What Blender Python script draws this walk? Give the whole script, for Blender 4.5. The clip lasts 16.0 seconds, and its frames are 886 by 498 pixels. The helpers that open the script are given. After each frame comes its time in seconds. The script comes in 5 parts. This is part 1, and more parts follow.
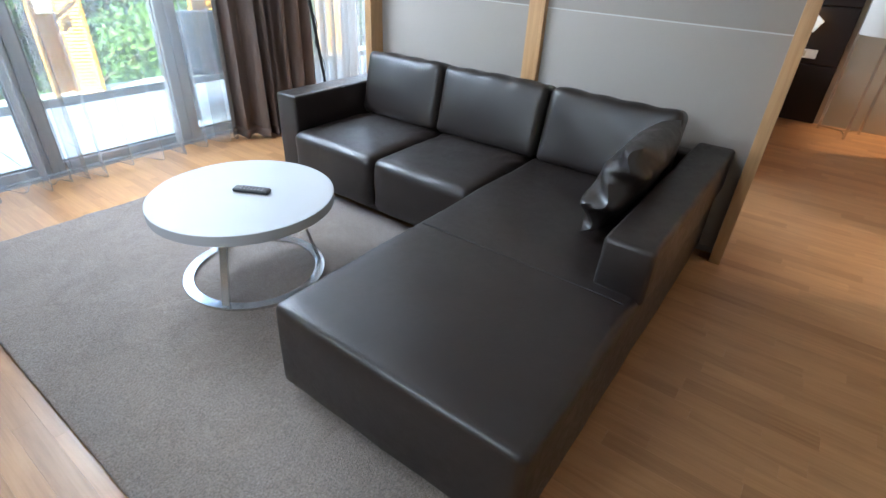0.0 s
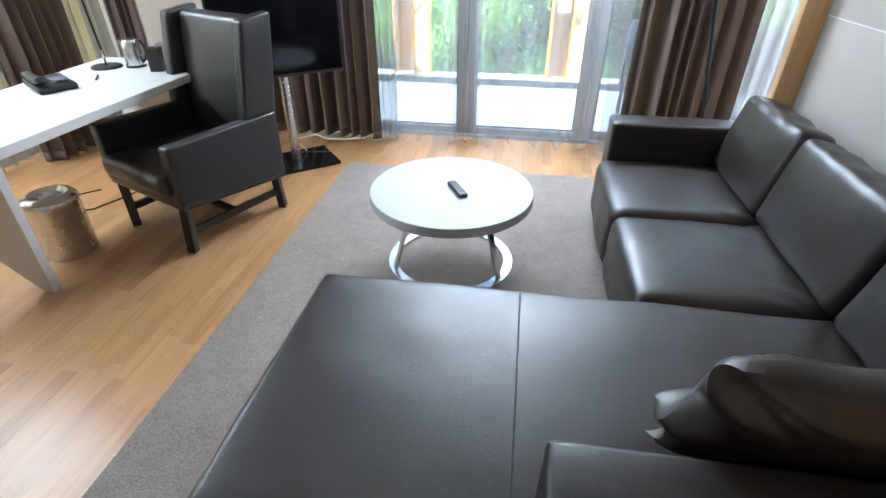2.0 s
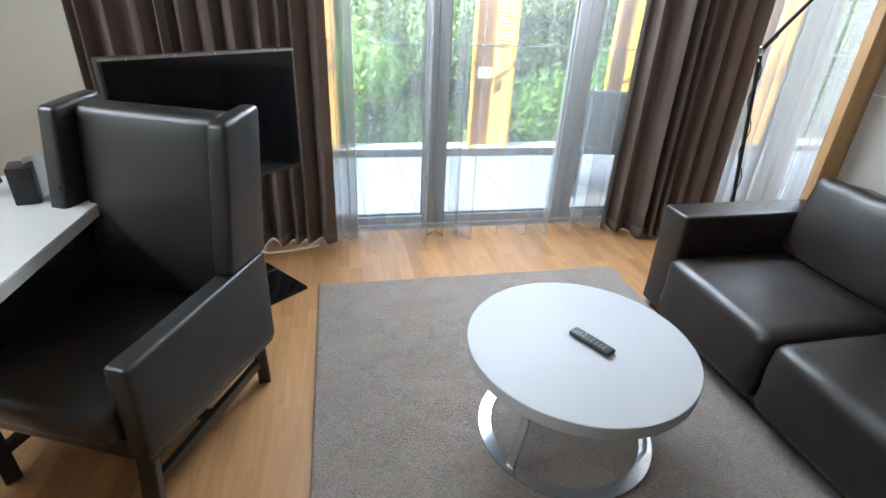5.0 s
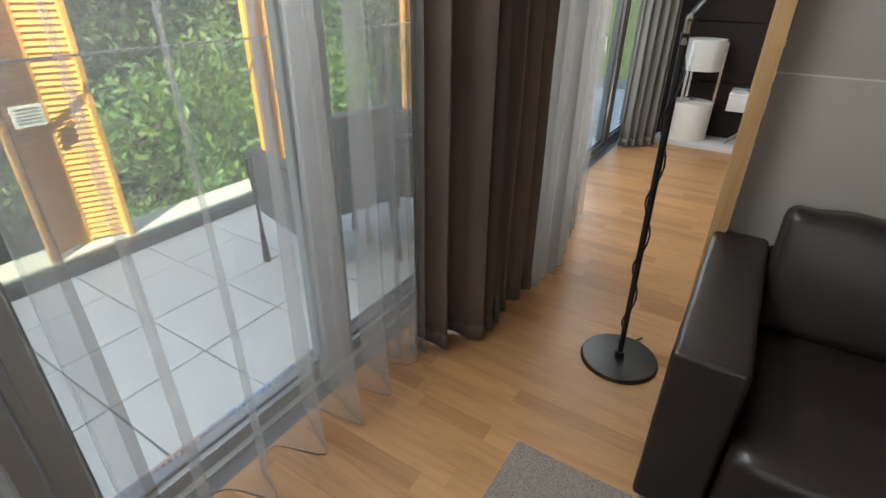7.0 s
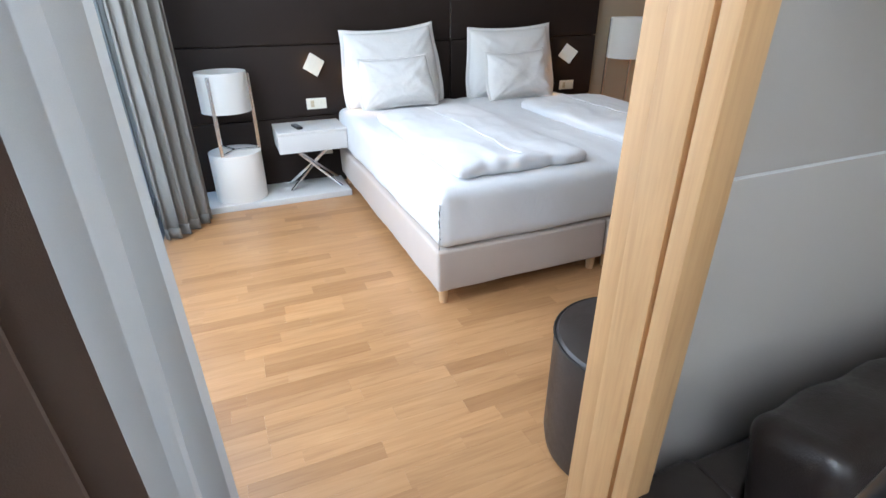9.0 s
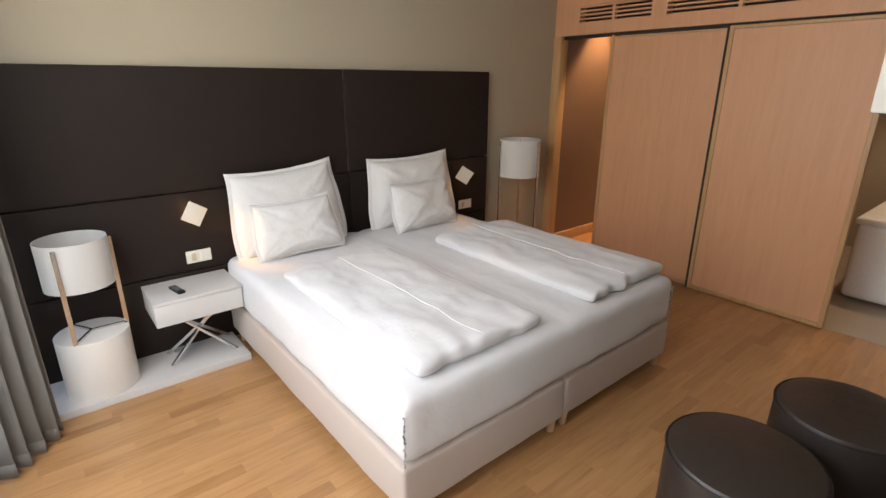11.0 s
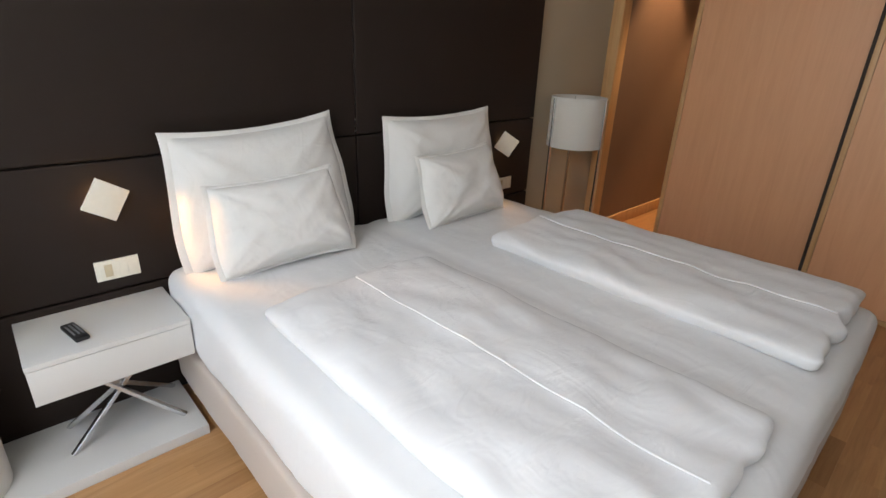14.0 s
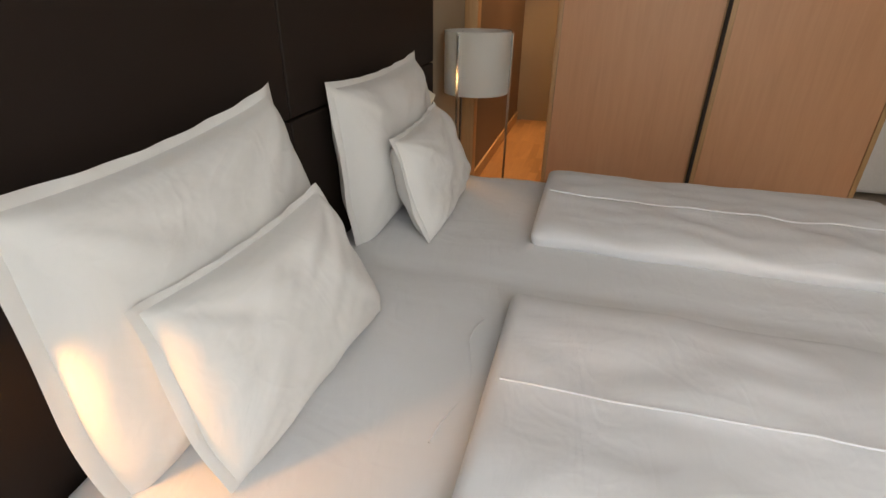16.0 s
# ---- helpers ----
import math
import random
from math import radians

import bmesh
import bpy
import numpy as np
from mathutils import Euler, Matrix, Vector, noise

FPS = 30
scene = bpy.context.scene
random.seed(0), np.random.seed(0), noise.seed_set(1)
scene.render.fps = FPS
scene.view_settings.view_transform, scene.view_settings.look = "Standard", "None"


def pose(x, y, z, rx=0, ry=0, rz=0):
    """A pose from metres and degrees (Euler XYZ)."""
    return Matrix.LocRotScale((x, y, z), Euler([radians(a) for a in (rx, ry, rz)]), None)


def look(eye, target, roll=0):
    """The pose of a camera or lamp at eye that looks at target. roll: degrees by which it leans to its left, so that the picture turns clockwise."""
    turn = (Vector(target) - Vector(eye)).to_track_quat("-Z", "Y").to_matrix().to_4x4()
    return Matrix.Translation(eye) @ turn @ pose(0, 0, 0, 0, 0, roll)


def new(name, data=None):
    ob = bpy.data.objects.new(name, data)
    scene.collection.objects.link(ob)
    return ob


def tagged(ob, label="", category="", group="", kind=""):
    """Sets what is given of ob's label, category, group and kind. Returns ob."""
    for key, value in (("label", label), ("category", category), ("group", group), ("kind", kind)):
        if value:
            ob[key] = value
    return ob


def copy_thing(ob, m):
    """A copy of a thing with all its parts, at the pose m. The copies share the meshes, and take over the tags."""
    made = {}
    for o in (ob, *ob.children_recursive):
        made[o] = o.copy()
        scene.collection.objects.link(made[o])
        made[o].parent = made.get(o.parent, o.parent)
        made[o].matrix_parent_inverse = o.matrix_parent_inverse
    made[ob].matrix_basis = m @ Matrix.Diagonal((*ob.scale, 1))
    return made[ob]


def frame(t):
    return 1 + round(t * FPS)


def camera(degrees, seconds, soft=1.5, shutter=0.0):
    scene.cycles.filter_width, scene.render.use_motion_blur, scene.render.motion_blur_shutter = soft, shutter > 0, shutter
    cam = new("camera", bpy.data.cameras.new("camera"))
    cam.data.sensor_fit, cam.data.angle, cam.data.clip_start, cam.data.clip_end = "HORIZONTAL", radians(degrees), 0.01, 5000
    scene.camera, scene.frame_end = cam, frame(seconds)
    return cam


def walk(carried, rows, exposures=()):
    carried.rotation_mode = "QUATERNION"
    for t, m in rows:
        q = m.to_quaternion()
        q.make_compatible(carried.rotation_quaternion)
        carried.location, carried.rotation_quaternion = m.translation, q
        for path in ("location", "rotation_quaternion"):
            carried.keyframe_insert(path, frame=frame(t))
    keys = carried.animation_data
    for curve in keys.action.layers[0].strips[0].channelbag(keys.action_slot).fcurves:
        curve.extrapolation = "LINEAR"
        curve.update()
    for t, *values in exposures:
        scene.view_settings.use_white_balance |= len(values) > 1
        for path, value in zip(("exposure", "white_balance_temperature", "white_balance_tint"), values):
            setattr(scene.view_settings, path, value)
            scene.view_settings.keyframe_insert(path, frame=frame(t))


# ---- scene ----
cam = camera(83.0, 16.0)

PATH = [
    (0, (-0.017, 0.147, 1.371), (1.382, 1.133, 0.337), 3.1),
    (0.5, (0.292, 0.071, 1.392), (1.376, 1.363, 0.317), 0.7),
    (1, (0.653, -0.062, 1.424), (1.324, 1.455, 0.305), -0.4),
    (1.5, (1.037, -0.13, 1.4), (1.3, 1.521, 0.302), 0.4),
    (2, (1.367, -0.136, 1.456), (1.108, 1.527, 0.375), 0.2),
    (2.5, (1.613, -0.142, 1.483), (0.9, 1.436, 0.483), 0.1),
    (3, (1.622, -0.132, 1.496), (0.743, 1.403, 0.563), 0.2),
    (3.2, (1.579, -0.114, 1.494), (0.708, 1.435, 0.576), 0.3),
    (3.9, (1.02, -0.13, 1.485), (0.41, 1.544, 0.577), 0.8),
    (4.5, (0.44, 0.16, 1.465), (0.38, 1.94, 0.557), 1.8),
    (4.9, (0.31, 0.62, 1.45), (0.62, 2.375, 0.54), 2.6),
    (5.3, (0.309, 1.121, 1.437), (0.897, 2.797, 0.518), 3.3),
    (5.5, (0.295, 1.335, 1.404), (1.009, 2.964, 0.49), 2.9),
    (6, (0.419, 1.821, 1.39), (1.344, 3.328, 0.455), 0.7),
    (6.5, (0.543, 2.31, 1.408), (1.738, 3.593, 0.446), 0.3),
    (7, (0.76, 2.742, 1.359), (2.256, 3.673, 0.413), 0.8),
    (7.5, (1.117, 3.055, 1.359), (2.83, 3.457, 0.408), 0.3),
    (8, (1.589, 3.204, 1.334), (3.359, 3.114, 0.407), 0.1),
    (8.5, (1.96, 3.262, 1.322), (3.681, 2.818, 0.405), 0.0),
    (9, (2.25, 3.314, 1.373), (3.894, 2.616, 0.473), -0.1),
    (9.5, (2.519, 3.31, 1.464), (4.119, 2.462, 0.613), -1.8),
    (10, (2.699, 3.358, 1.625), (4.25, 2.322, 0.903), -1.2),
    (10.2, (2.787, 3.384, 1.657), (4.311, 2.277, 0.984), -0.7),
    (12.3, (2.986, 3.34, 1.735), (4.429, 2.108, 1.101), 0.2),
    (12.5, (3.045, 3.29, 1.697), (4.497, 2.08, 1.042), 0.2),
    (13, (3.303, 3.124, 1.588), (4.759, 1.927, 0.92), 0.7),
    (13.5, (3.665, 2.997, 1.534), (5.057, 1.734, 0.851), 1.9),
    (14, (4.099, 2.967, 1.489), (5.444, 1.689, 0.743), 2.2),
    (14.5, (4.505, 2.938, 1.44), (5.887, 1.749, 0.617), 2.1),
    (15, (4.857, 2.889, 1.412), (6.183, 1.702, 0.499), 2.2),
    (15.5, (5.202, 2.87, 1.408), (6.203, 1.441, 0.43), 1.9),
    (16, (5.432, 2.853, 1.413), (5.908, 1.142, 0.492), 0.8),
]
EXPOSURES = [(0, 3.6, 5800, 10), (1, 3.7, 5500, 9), (1.5, 3.85, 5700, 10), (2, 3.75, 5900, 10), (3, 3.3, 6000, 10), (5.5, 3.25, 6350, 10), (6, 3.0, 6500, 11), (6.5, 2.6, 6700, 12), (7, 2.0, 7300, 13),
             (7.5, 2.05, 7300, 14), (8, 2.45, 7800, 14), (8.5, 2.75, 6400, 12), (9, 2.8, 6100, 12), (10, 2.5, 7400, 17), (12.5, 2.5, 7500, 18), (14, 2.3, 7200, 15), (15.5, 2.15, 7500, 15), (16, 2.05, 7900, 16)]
walk(cam, [(t, look(e, a, r)) for t, e, a, r in PATH], EXPOSURES)

# ---- world, sun, exposure ----
world = bpy.data.worlds.new("sky_world")
world.use_nodes = True
scene.world = world
wn = world.node_tree
sky = wn.nodes.new("ShaderNodeTexSky")
sky.sky_type = 'NISHITA'
sky.sun_disc = False
sky.sun_elevation = radians(38)
sky.sun_rotation = radians(-117)
wn.links.new(sky.outputs[0], wn.nodes["Background"].inputs[0])
wn.nodes["Background"].inputs[1].default_value = 0.15
sun = new("sun", bpy.data.lights.new("sun", 'SUN'))
sun.data.energy = 4.4
sun.data.angle = radians(0.6)
sun.data.color = (1.0, 0.95, 0.86)
sun.matrix_world = look((0, 0, 0), (0.70, 0.35, -0.62))


def window_light(name, loc, target, wide, high, watts):
    """Skylight entering through the upper part of a window opening."""
    l = new(name, bpy.data.lights.new(name, 'AREA'))
    l.data.shape, l.data.size, l.data.size_y = 'RECTANGLE', wide, high
    l.data.energy, l.data.color = watts, (0.82, 0.92, 1.0)
    l.matrix_world = look(loc, target)
    return l


window_light("skylight_living", (1.0, 3.88, 2.22), (1.0, 2.4, 0.2), 2.4, 0.42, 20)
window_light("skylight_bedroom", (4.3, 3.88, 2.22), (4.1, -0.4, 0.9), 2.6, 0.42, 9)
window_light("skylight_bedroom_low", (4.12, 3.87, 1.25), (4.2, -0.8, 1.1), 2.7, 1.9, 9.0)
window_light("skylight_west", (-2.22, 2.1, 2.22), (-0.8, 2.1, 0.4), 2.2, 0.42, 12)


# ---- materials ----
class Nodes:
    def __init__(self, name):
        self.mat = bpy.data.materials.new(name)
        self.mat.use_nodes = True
        self.tree = self.mat.node_tree
        self.bsdf = self.tree.nodes["Principled BSDF"]
        self.out = self.tree.nodes["Material Output"]

    def add(self, kind, **inputs):
        node = self.tree.nodes.new(kind)
        for key, value in inputs.items():
            node.inputs[key.replace("_", " ")].default_value = value
        return node

    def link(self, a, b):
        self.tree.links.new(a, b)

    def coords(self, scale=(1, 1, 1), scatter=None):
        tc = self.add("ShaderNodeTexCoord")
        mp = self.add("ShaderNodeMapping")
        mp.inputs["Scale"].default_value = scale
        self.link(tc.outputs["Object"], mp.inputs["Vector"])
        if scatter is not None:
            mul = self.add("ShaderNodeVectorMath")
            mul.operation = 'MULTIPLY'
            mul.inputs[1].default_value = (37.0, 91.0, 13.0)
            self.link(scatter, mul.inputs[0])
            self.link(mul.outputs[0], mp.inputs["Location"])
        return mp.outputs[0]

    def noise(self, vec, scale, detail=4, rough=0.55, distort=0.0):
        n = self.add("ShaderNodeTexNoise", Scale=scale, Detail=detail, Roughness=rough, Distortion=distort)
        self.link(vec, n.inputs["Vector"])
        return n.outputs["Fac"]

    def ramp(self, fac, stops):
        r = self.add("ShaderNodeValToRGB")
        els = r.color_ramp.elements
        while len(els) < len(stops):
            els.new(0.5)
        for e, (p, c) in zip(els, stops):
            e.position = p
            e.color = (*c, 1)
        self.link(fac, r.inputs[0])
        return r.outputs[0]

    def mix(self, fac, a, b, blend='MIX'):
        m = self.add("ShaderNodeMix")
        m.data_type = 'RGBA'
        m.blend_type = blend
        for sock, v in ((m.inputs[0], fac), (m.inputs[6], a), (m.inputs[7], b)):
            if hasattr(v, "is_linked"):
                self.link(v, sock)
            elif isinstance(v, tuple):
                sock.default_value = (*v, 1)
            else:
                sock.default_value = v
        return m.outputs[2]

    def span(self, fac, a, b):
        m = self.add("ShaderNodeMapRange")
        m.inputs["To Min"].default_value, m.inputs["To Max"].default_value = a, b
        self.link(fac, m.inputs["Value"])
        return m.outputs[0]

    def bump(self, height, strength=0.2, distance=0.002):
        b = self.add("ShaderNodeBump", Strength=strength, Distance=distance)
        self.link(height, b.inputs["Height"])
        self.link(b.outputs[0], self.bsdf.inputs["Normal"])

    def base(self, color):
        if isinstance(color, tuple):
            self.bsdf.inputs["Base Color"].default_value = (*color, 1)
        else:
            self.link(color, self.bsdf.inputs["Base Color"])

    def rough(self, v):
        if isinstance(v, (int, float)):
            self.bsdf.inputs["Roughness"].default_value = v
        else:
            self.link(v, self.bsdf.inputs["Roughness"])


def speckled(name, a, b, scale=6.0, fine=90.0, rough=(0.4, 0.6), bump=0.1, dist=0.001, metal=0.0, spec=0.5):
    """A surface with broad mottling and fine grain."""
    n = Nodes(name)
    v = n.coords()
    broad = n.noise(v, scale, 3)
    grain = n.noise(v, fine, 5)
    n.base(n.mix(n.mix(0.35, broad, grain), a, b))
    n.rough(n.span(grain, *rough))
    n.bsdf.inputs["Metallic"].default_value = metal
    n.bsdf.inputs["Specular IOR Level"].default_value = spec
    n.bump(grain, bump, dist)
    return n.mat


def wood(name, tones, along=1, joined=None, rough=(0.32, 0.5), grain=1.0):
    """Oak: tones dark to light; along is the axis of the grain. joined: 'island', 'object' or None."""
    n = Nodes(name)
    scatter = None
    if joined == 'island':
        scatter = n.add("ShaderNodeNewGeometry").outputs["Random Per Island"]
    elif joined == 'object':
        scatter = n.add("ShaderNodeObjectInfo").outputs["Random"]
    sc = [14.0, 14.0, 14.0]
    sc[along] = 1.1
    v = n.coords(tuple(sc), scatter)
    rings = n.noise(v, 1.6, 6, 0.6, 1.2)
    sc2 = [160.0, 160.0, 160.0]
    sc2[along] = 5.0
    pores = n.noise(n.coords(tuple(sc2), scatter), 1.0, 3)
    col = n.ramp(n.mix(0.3 * grain, rings, pores), [(0.3, tones[0]), (0.5, tones[1]), (0.72, tones[2])])
    if scatter is not None:
        tint = n.ramp(scatter, [(0.0, (0.76, 0.70, 0.63)), (0.2, (0.92, 0.90, 0.87)), (0.8, (1.0, 0.99, 0.97)), (1.0, (1.10, 1.09, 1.06))])
        col = n.mix(1.0, col, tint, 'MULTIPLY')
    n.base(col)
    n.rough(n.span(rings, *rough))
    n.bump(n.mix(0.5, rings, pores), 0.12, 0.0006)
    return n.mat


def leather(name, a, b, rough=(0.30, 0.46)):
    n = Nodes(name)
    v = n.coords()
    vor = n.add("ShaderNodeTexVoronoi", Scale=260.0)
    n.link(v, vor.inputs["Vector"])
    broad = n.noise(v, 5.0, 5)
    crease = n.noise(n.coords((9, 9, 9)), 1.0, 6, 0.65, 1.5)
    worn = n.ramp(n.noise(n.coords((1, 1, 1)), 26.0, 7, 0.72, 0.8), [(0.36, (0.0, 0.0, 0.0)), (0.66, (1.0, 1.0, 1.0))])
    n.base(n.mix(broad, a, b))
    n.rough(n.span(n.mix(0.45, n.mix(0.5, broad, crease), worn), rough[0] - 0.03, rough[1] + 0.06))
    h = n.mix(0.55, vor.outputs["Distance"], crease)
    n.bsdf.inputs["Specular IOR Level"].default_value = 0.55
    n.bump(n.mix(0.3, h, worn), 0.34, 0.0022)
    return n.mat


def cloth(name, a, b, rough=0.85, weave=700.0, wrinkle=12.0, strength=0.25, translucent=0.0, clear=0.0, crumple=0.0):
    """Woven cloth; translucent and clear let light through, crumple adds sharp creases."""
    n = Nodes(name)
    v = n.coords()
    broad = n.noise(v, 3.0, 4)
    fine = n.noise(v, weave, 2)
    wr = n.noise(v, wrinkle, 4, 0.5, 0.6)
    col = n.mix(n.mix(0.4, broad, fine), a, b)
    n.base(col)
    n.rough(rough)
    n.bsdf.inputs["Specular IOR Level"].default_value = 0.2
    n.bsdf.inputs["Sheen Weight"].default_value = 0.15
    if crumple:
        heights = []
        for sc, freq in (((1.0, 2.2, 1.4), 2.4), ((2.3, 1.0, 1.6), 4.2)):
            gap = n.add("ShaderNodeMath")
            gap.operation = 'SUBTRACT'
            gap.inputs[1].default_value = 0.5
            n.link(n.noise(n.coords(sc), freq, 3, 0.5, 0.9), gap.inputs[0])
            edge = n.add("ShaderNodeMath")
            edge.operation = 'ABSOLUTE'
            n.link(gap.outputs[0], edge.inputs[0])
            near = n.add("ShaderNodeMapRange")
            near.inputs["From Max"].default_value = 0.16
            near.inputs["To Min"].default_value, near.inputs["To Max"].default_value = 1.0, 0.0
            n.link(edge.outputs[0], near.inputs["Value"])
            heights.append(near.outputs[0])
        n.bump(n.mix(0.12, n.mix(0.45, heights[0], heights[1]), fine), crumple, 0.012)
    else:
        n.bump(n.mix(0.35, wr, fine), strength, 0.004)
    surf = n.bsdf.outputs[0]
    if translucent:
        tr = n.add("ShaderNodeBsdfTranslucent")
        n.link(col, tr.inputs["Color"])
        ms = n.add("ShaderNodeMixShader")
        ms.inputs[0].default_value = translucent
        n.link(surf, ms.inputs[1])
        n.link(tr.outputs[0], ms.inputs[2])
        surf = ms.outputs[0]
    if clear:
        tp = n.add("ShaderNodeBsdfTransparent")
        ms = n.add("ShaderNodeMixShader")
        n.link(n.span(fine, clear - 0.06, clear + 0.06), ms.inputs[0])
        n.link(surf, ms.inputs[1])
        n.link(tp.outputs[0], ms.inputs[2])
        surf = ms.outputs[0]
    n.link(surf, n.out.inputs["Surface"])
    return n.mat


def plain(name, color, rough=0.4, metal=0.0, emit=0.0, vary=0.06):
    n = Nodes(name)
    v = n.coords()
    k = n.noise(v, 40.0, 4)
    lo = tuple(c * (1 - vary) for c in color)
    hi = tuple(min(1.0, c * (1 + vary)) for c in color)
    n.base(n.mix(k, lo, hi))
    n.rough(n.span(k, max(0.02, rough - 0.05), rough + 0.05))
    n.bsdf.inputs["Metallic"].default_value = metal
    if emit:
        n.bsdf.inputs["Emission Color"].default_value = (*color, 1)
        n.bsdf.inputs["Emission Strength"].default_value = emit
    return n.mat


OAK = ((0.35, 0.175, 0.072), (0.445, 0.238, 0.105), (0.515, 0.292, 0.138))
M = {}
M["oak_piece"] = wood("oak_parquet", OAK, 1, 'object', (0.26, 0.42))
M["oak_joined"] = wood("oak_parquet_field", OAK, 1, 'island', (0.26, 0.42))
M["trim"] = wood("oak_trim", ((0.42, 0.235, 0.10), (0.52, 0.31, 0.145), (0.60, 0.37, 0.18)), 2, None, (0.38, 0.52))
M["veneer"] = wood("oak_door_veneer", ((0.60, 0.305, 0.160), (0.64, 0.33, 0.178), (0.67, 0.355, 0.195)), 2, None, (0.4, 0.52), 0.8)
M["foot_wood"] = wood("beech_foot", ((0.5, 0.3, 0.16), (0.56, 0.36, 0.2), (0.62, 0.42, 0.25)), 2)
M["panel"] = speckled("grey_fabric_panel", (0.335, 0.30, 0.265), (0.39, 0.352, 0.315), 3.0, 400.0, (0.6, 0.75), 0.15, 0.0006)
M["wall"] = speckled("beige_plaster", (0.36, 0.31, 0.23), (0.41, 0.355, 0.27), 2.0, 220.0, (0.75, 0.9), 0.2, 0.001)
M["wall_light"] = speckled("cream_plaster", (0.62, 0.57, 0.48), (0.68, 0.63, 0.54), 2.0, 220.0, (0.75, 0.9), 0.2, 0.001)
M["ceiling"] = speckled("white_ceiling_paint", (0.74, 0.73, 0.70), (0.80, 0.79, 0.76), 1.5, 180.0, (0.8, 0.95), 0.15, 0.001)
M["brown_wall"] = speckled("brown_wall_panel", (0.17, 0.105, 0.07), (0.21, 0.13, 0.09), 4.0, 300.0, (0.5, 0.65), 0.1, 0.0008)
M["headboard"] = speckled("dark_brown_leatherette", (0.017, 0.0112, 0.009), (0.024, 0.0165, 0.0135), 5.0, 420.0, (0.55, 0.68), 0.3, 0.0008, 0.0, 0.16)
M["leather"] = leather("dark_brown_leather", (0.0115, 0.0074, 0.006), (0.023, 0.0158, 0.0132), (0.29, 0.46))
M["leather_black"] = leather("black_leather", (0.012, 0.011, 0.011), (0.020, 0.018, 0.018), (0.26, 0.42))
M["leather_stool"] = leather("espresso_leather", (0.022, 0.016, 0.014), (0.034, 0.026, 0.023), (0.34, 0.48))
M["seam"] = plain("stitched_seam", (0.012, 0.010, 0.009), 0.6)
M["black_wood"] = wood("black_stained_wood", ((0.012, 0.010, 0.010), (0.02, 0.018, 0.017), (0.03, 0.027, 0.025)), 2, None, (0.3, 0.45))
M["white_lam"] = speckled("white_laminate", (0.545, 0.535, 0.515), (0.595, 0.585, 0.565), 3.0, 150.0, (0.46, 0.56), 0.03, 0.0004, 0.0, 0.32)
M["table_lam"] = speckled("pale_grey_laminate", (0.40, 0.41, 0.425), (0.445, 0.455, 0.47), 3.0, 150.0, (0.46, 0.56), 0.03, 0.0004, 0.0, 0.3)
M["white_drum"] = speckled("off_white_lacquer", (0.70, 0.67, 0.62), (0.75, 0.72, 0.67), 3.0, 150.0, (0.35, 0.5), 0.05, 0.0004)
M["chrome"] = plain("brushed_chrome", (0.66, 0.67, 0.68), 0.22, 1.0)
M["steel"] = plain("brushed_steel", (0.66, 0.67, 0.68), 0.26, 1.0)
M["drape"] = cloth("taupe_drape_cloth", (0.185, 0.136, 0.113), (0.25, 0.190, 0.162), 0.9, 600.0, 9.0, 0.3, 0.28)
M["curtain_grey"] = cloth("grey_linen_curtain", (0.27, 0.26, 0.24), (0.34, 0.328, 0.305), 0.9, 500.0, 9.0, 0.3, 0.42)
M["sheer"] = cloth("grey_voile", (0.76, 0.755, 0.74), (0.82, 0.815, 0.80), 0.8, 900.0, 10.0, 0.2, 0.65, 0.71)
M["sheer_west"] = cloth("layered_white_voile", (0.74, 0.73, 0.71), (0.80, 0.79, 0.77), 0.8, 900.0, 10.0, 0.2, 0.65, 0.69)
# same voile, less clear, with the shade of its folds in a darker colour
M["sheer_dense"] = cloth("folded_shaded_voile", (0.40, 0.39, 0.375), (0.47, 0.46, 0.445), 0.8, 900.0, 10.0, 0.2, 0.36, 0.26)
M["sheer_mid"] = cloth("layered_shaded_voile", (0.42, 0.405, 0.39), (0.50, 0.485, 0.465), 0.8, 900.0, 10.0, 0.2, 0.32, 0.64)
M["sheer_edge"] = cloth("voile_hem", (0.16, 0.15, 0.14), (0.20, 0.19, 0.18), 0.8, 900.0, 10.0, 0.2, 0.3)
M["alu"] = plain("grey_aluminium", (0.33, 0.335, 0.34), 0.38, 0.6)
M["alu_dark"] = plain("dark_aluminium", (0.12, 0.12, 0.12), 0.4, 0.5)
M["linen"] = cloth("white_bed_linen", (0.60, 0.605, 0.615), (0.67, 0.675, 0.685), 0.85, 900.0, 7.0, 0.28, 0.0, 0.0, 0.20)
M["duvet"] = cloth("crumpled_white_cotton", (0.61, 0.615, 0.63), (0.68, 0.685, 0.70), 0.85, 900.0, 7.0, 0.28, 0.0, 0.0, 0.20)
M["pillow"] = cloth("white_pillow_cotton", (0.66, 0.65, 0.63), (0.73, 0.72, 0.70), 0.85, 900.0, 5.0, 0.14, 0.12, 0.0, 0.30)
M["boxspring"] = cloth("taupe_velour", (0.42, 0.355, 0.31), (0.52, 0.45, 0.40), 0.9, 300.0, 10.0, 0.12)
M["shade"] = cloth("white_lampshade", (0.74, 0.73, 0.70), (0.78, 0.77, 0.74), 0.7, 500.0, 3.0, 0.05, 0.35)
M["black"] = plain("black_plastic", (0.014, 0.014, 0.015), 0.32)
M["grey_key"] = plain("grey_rubber_key", (0.16, 0.16, 0.17), 0.6)
M["screen"] = plain("tv_screen", (0.006, 0.007, 0.009), 0.08, 0.0, 0.0, 0.02)
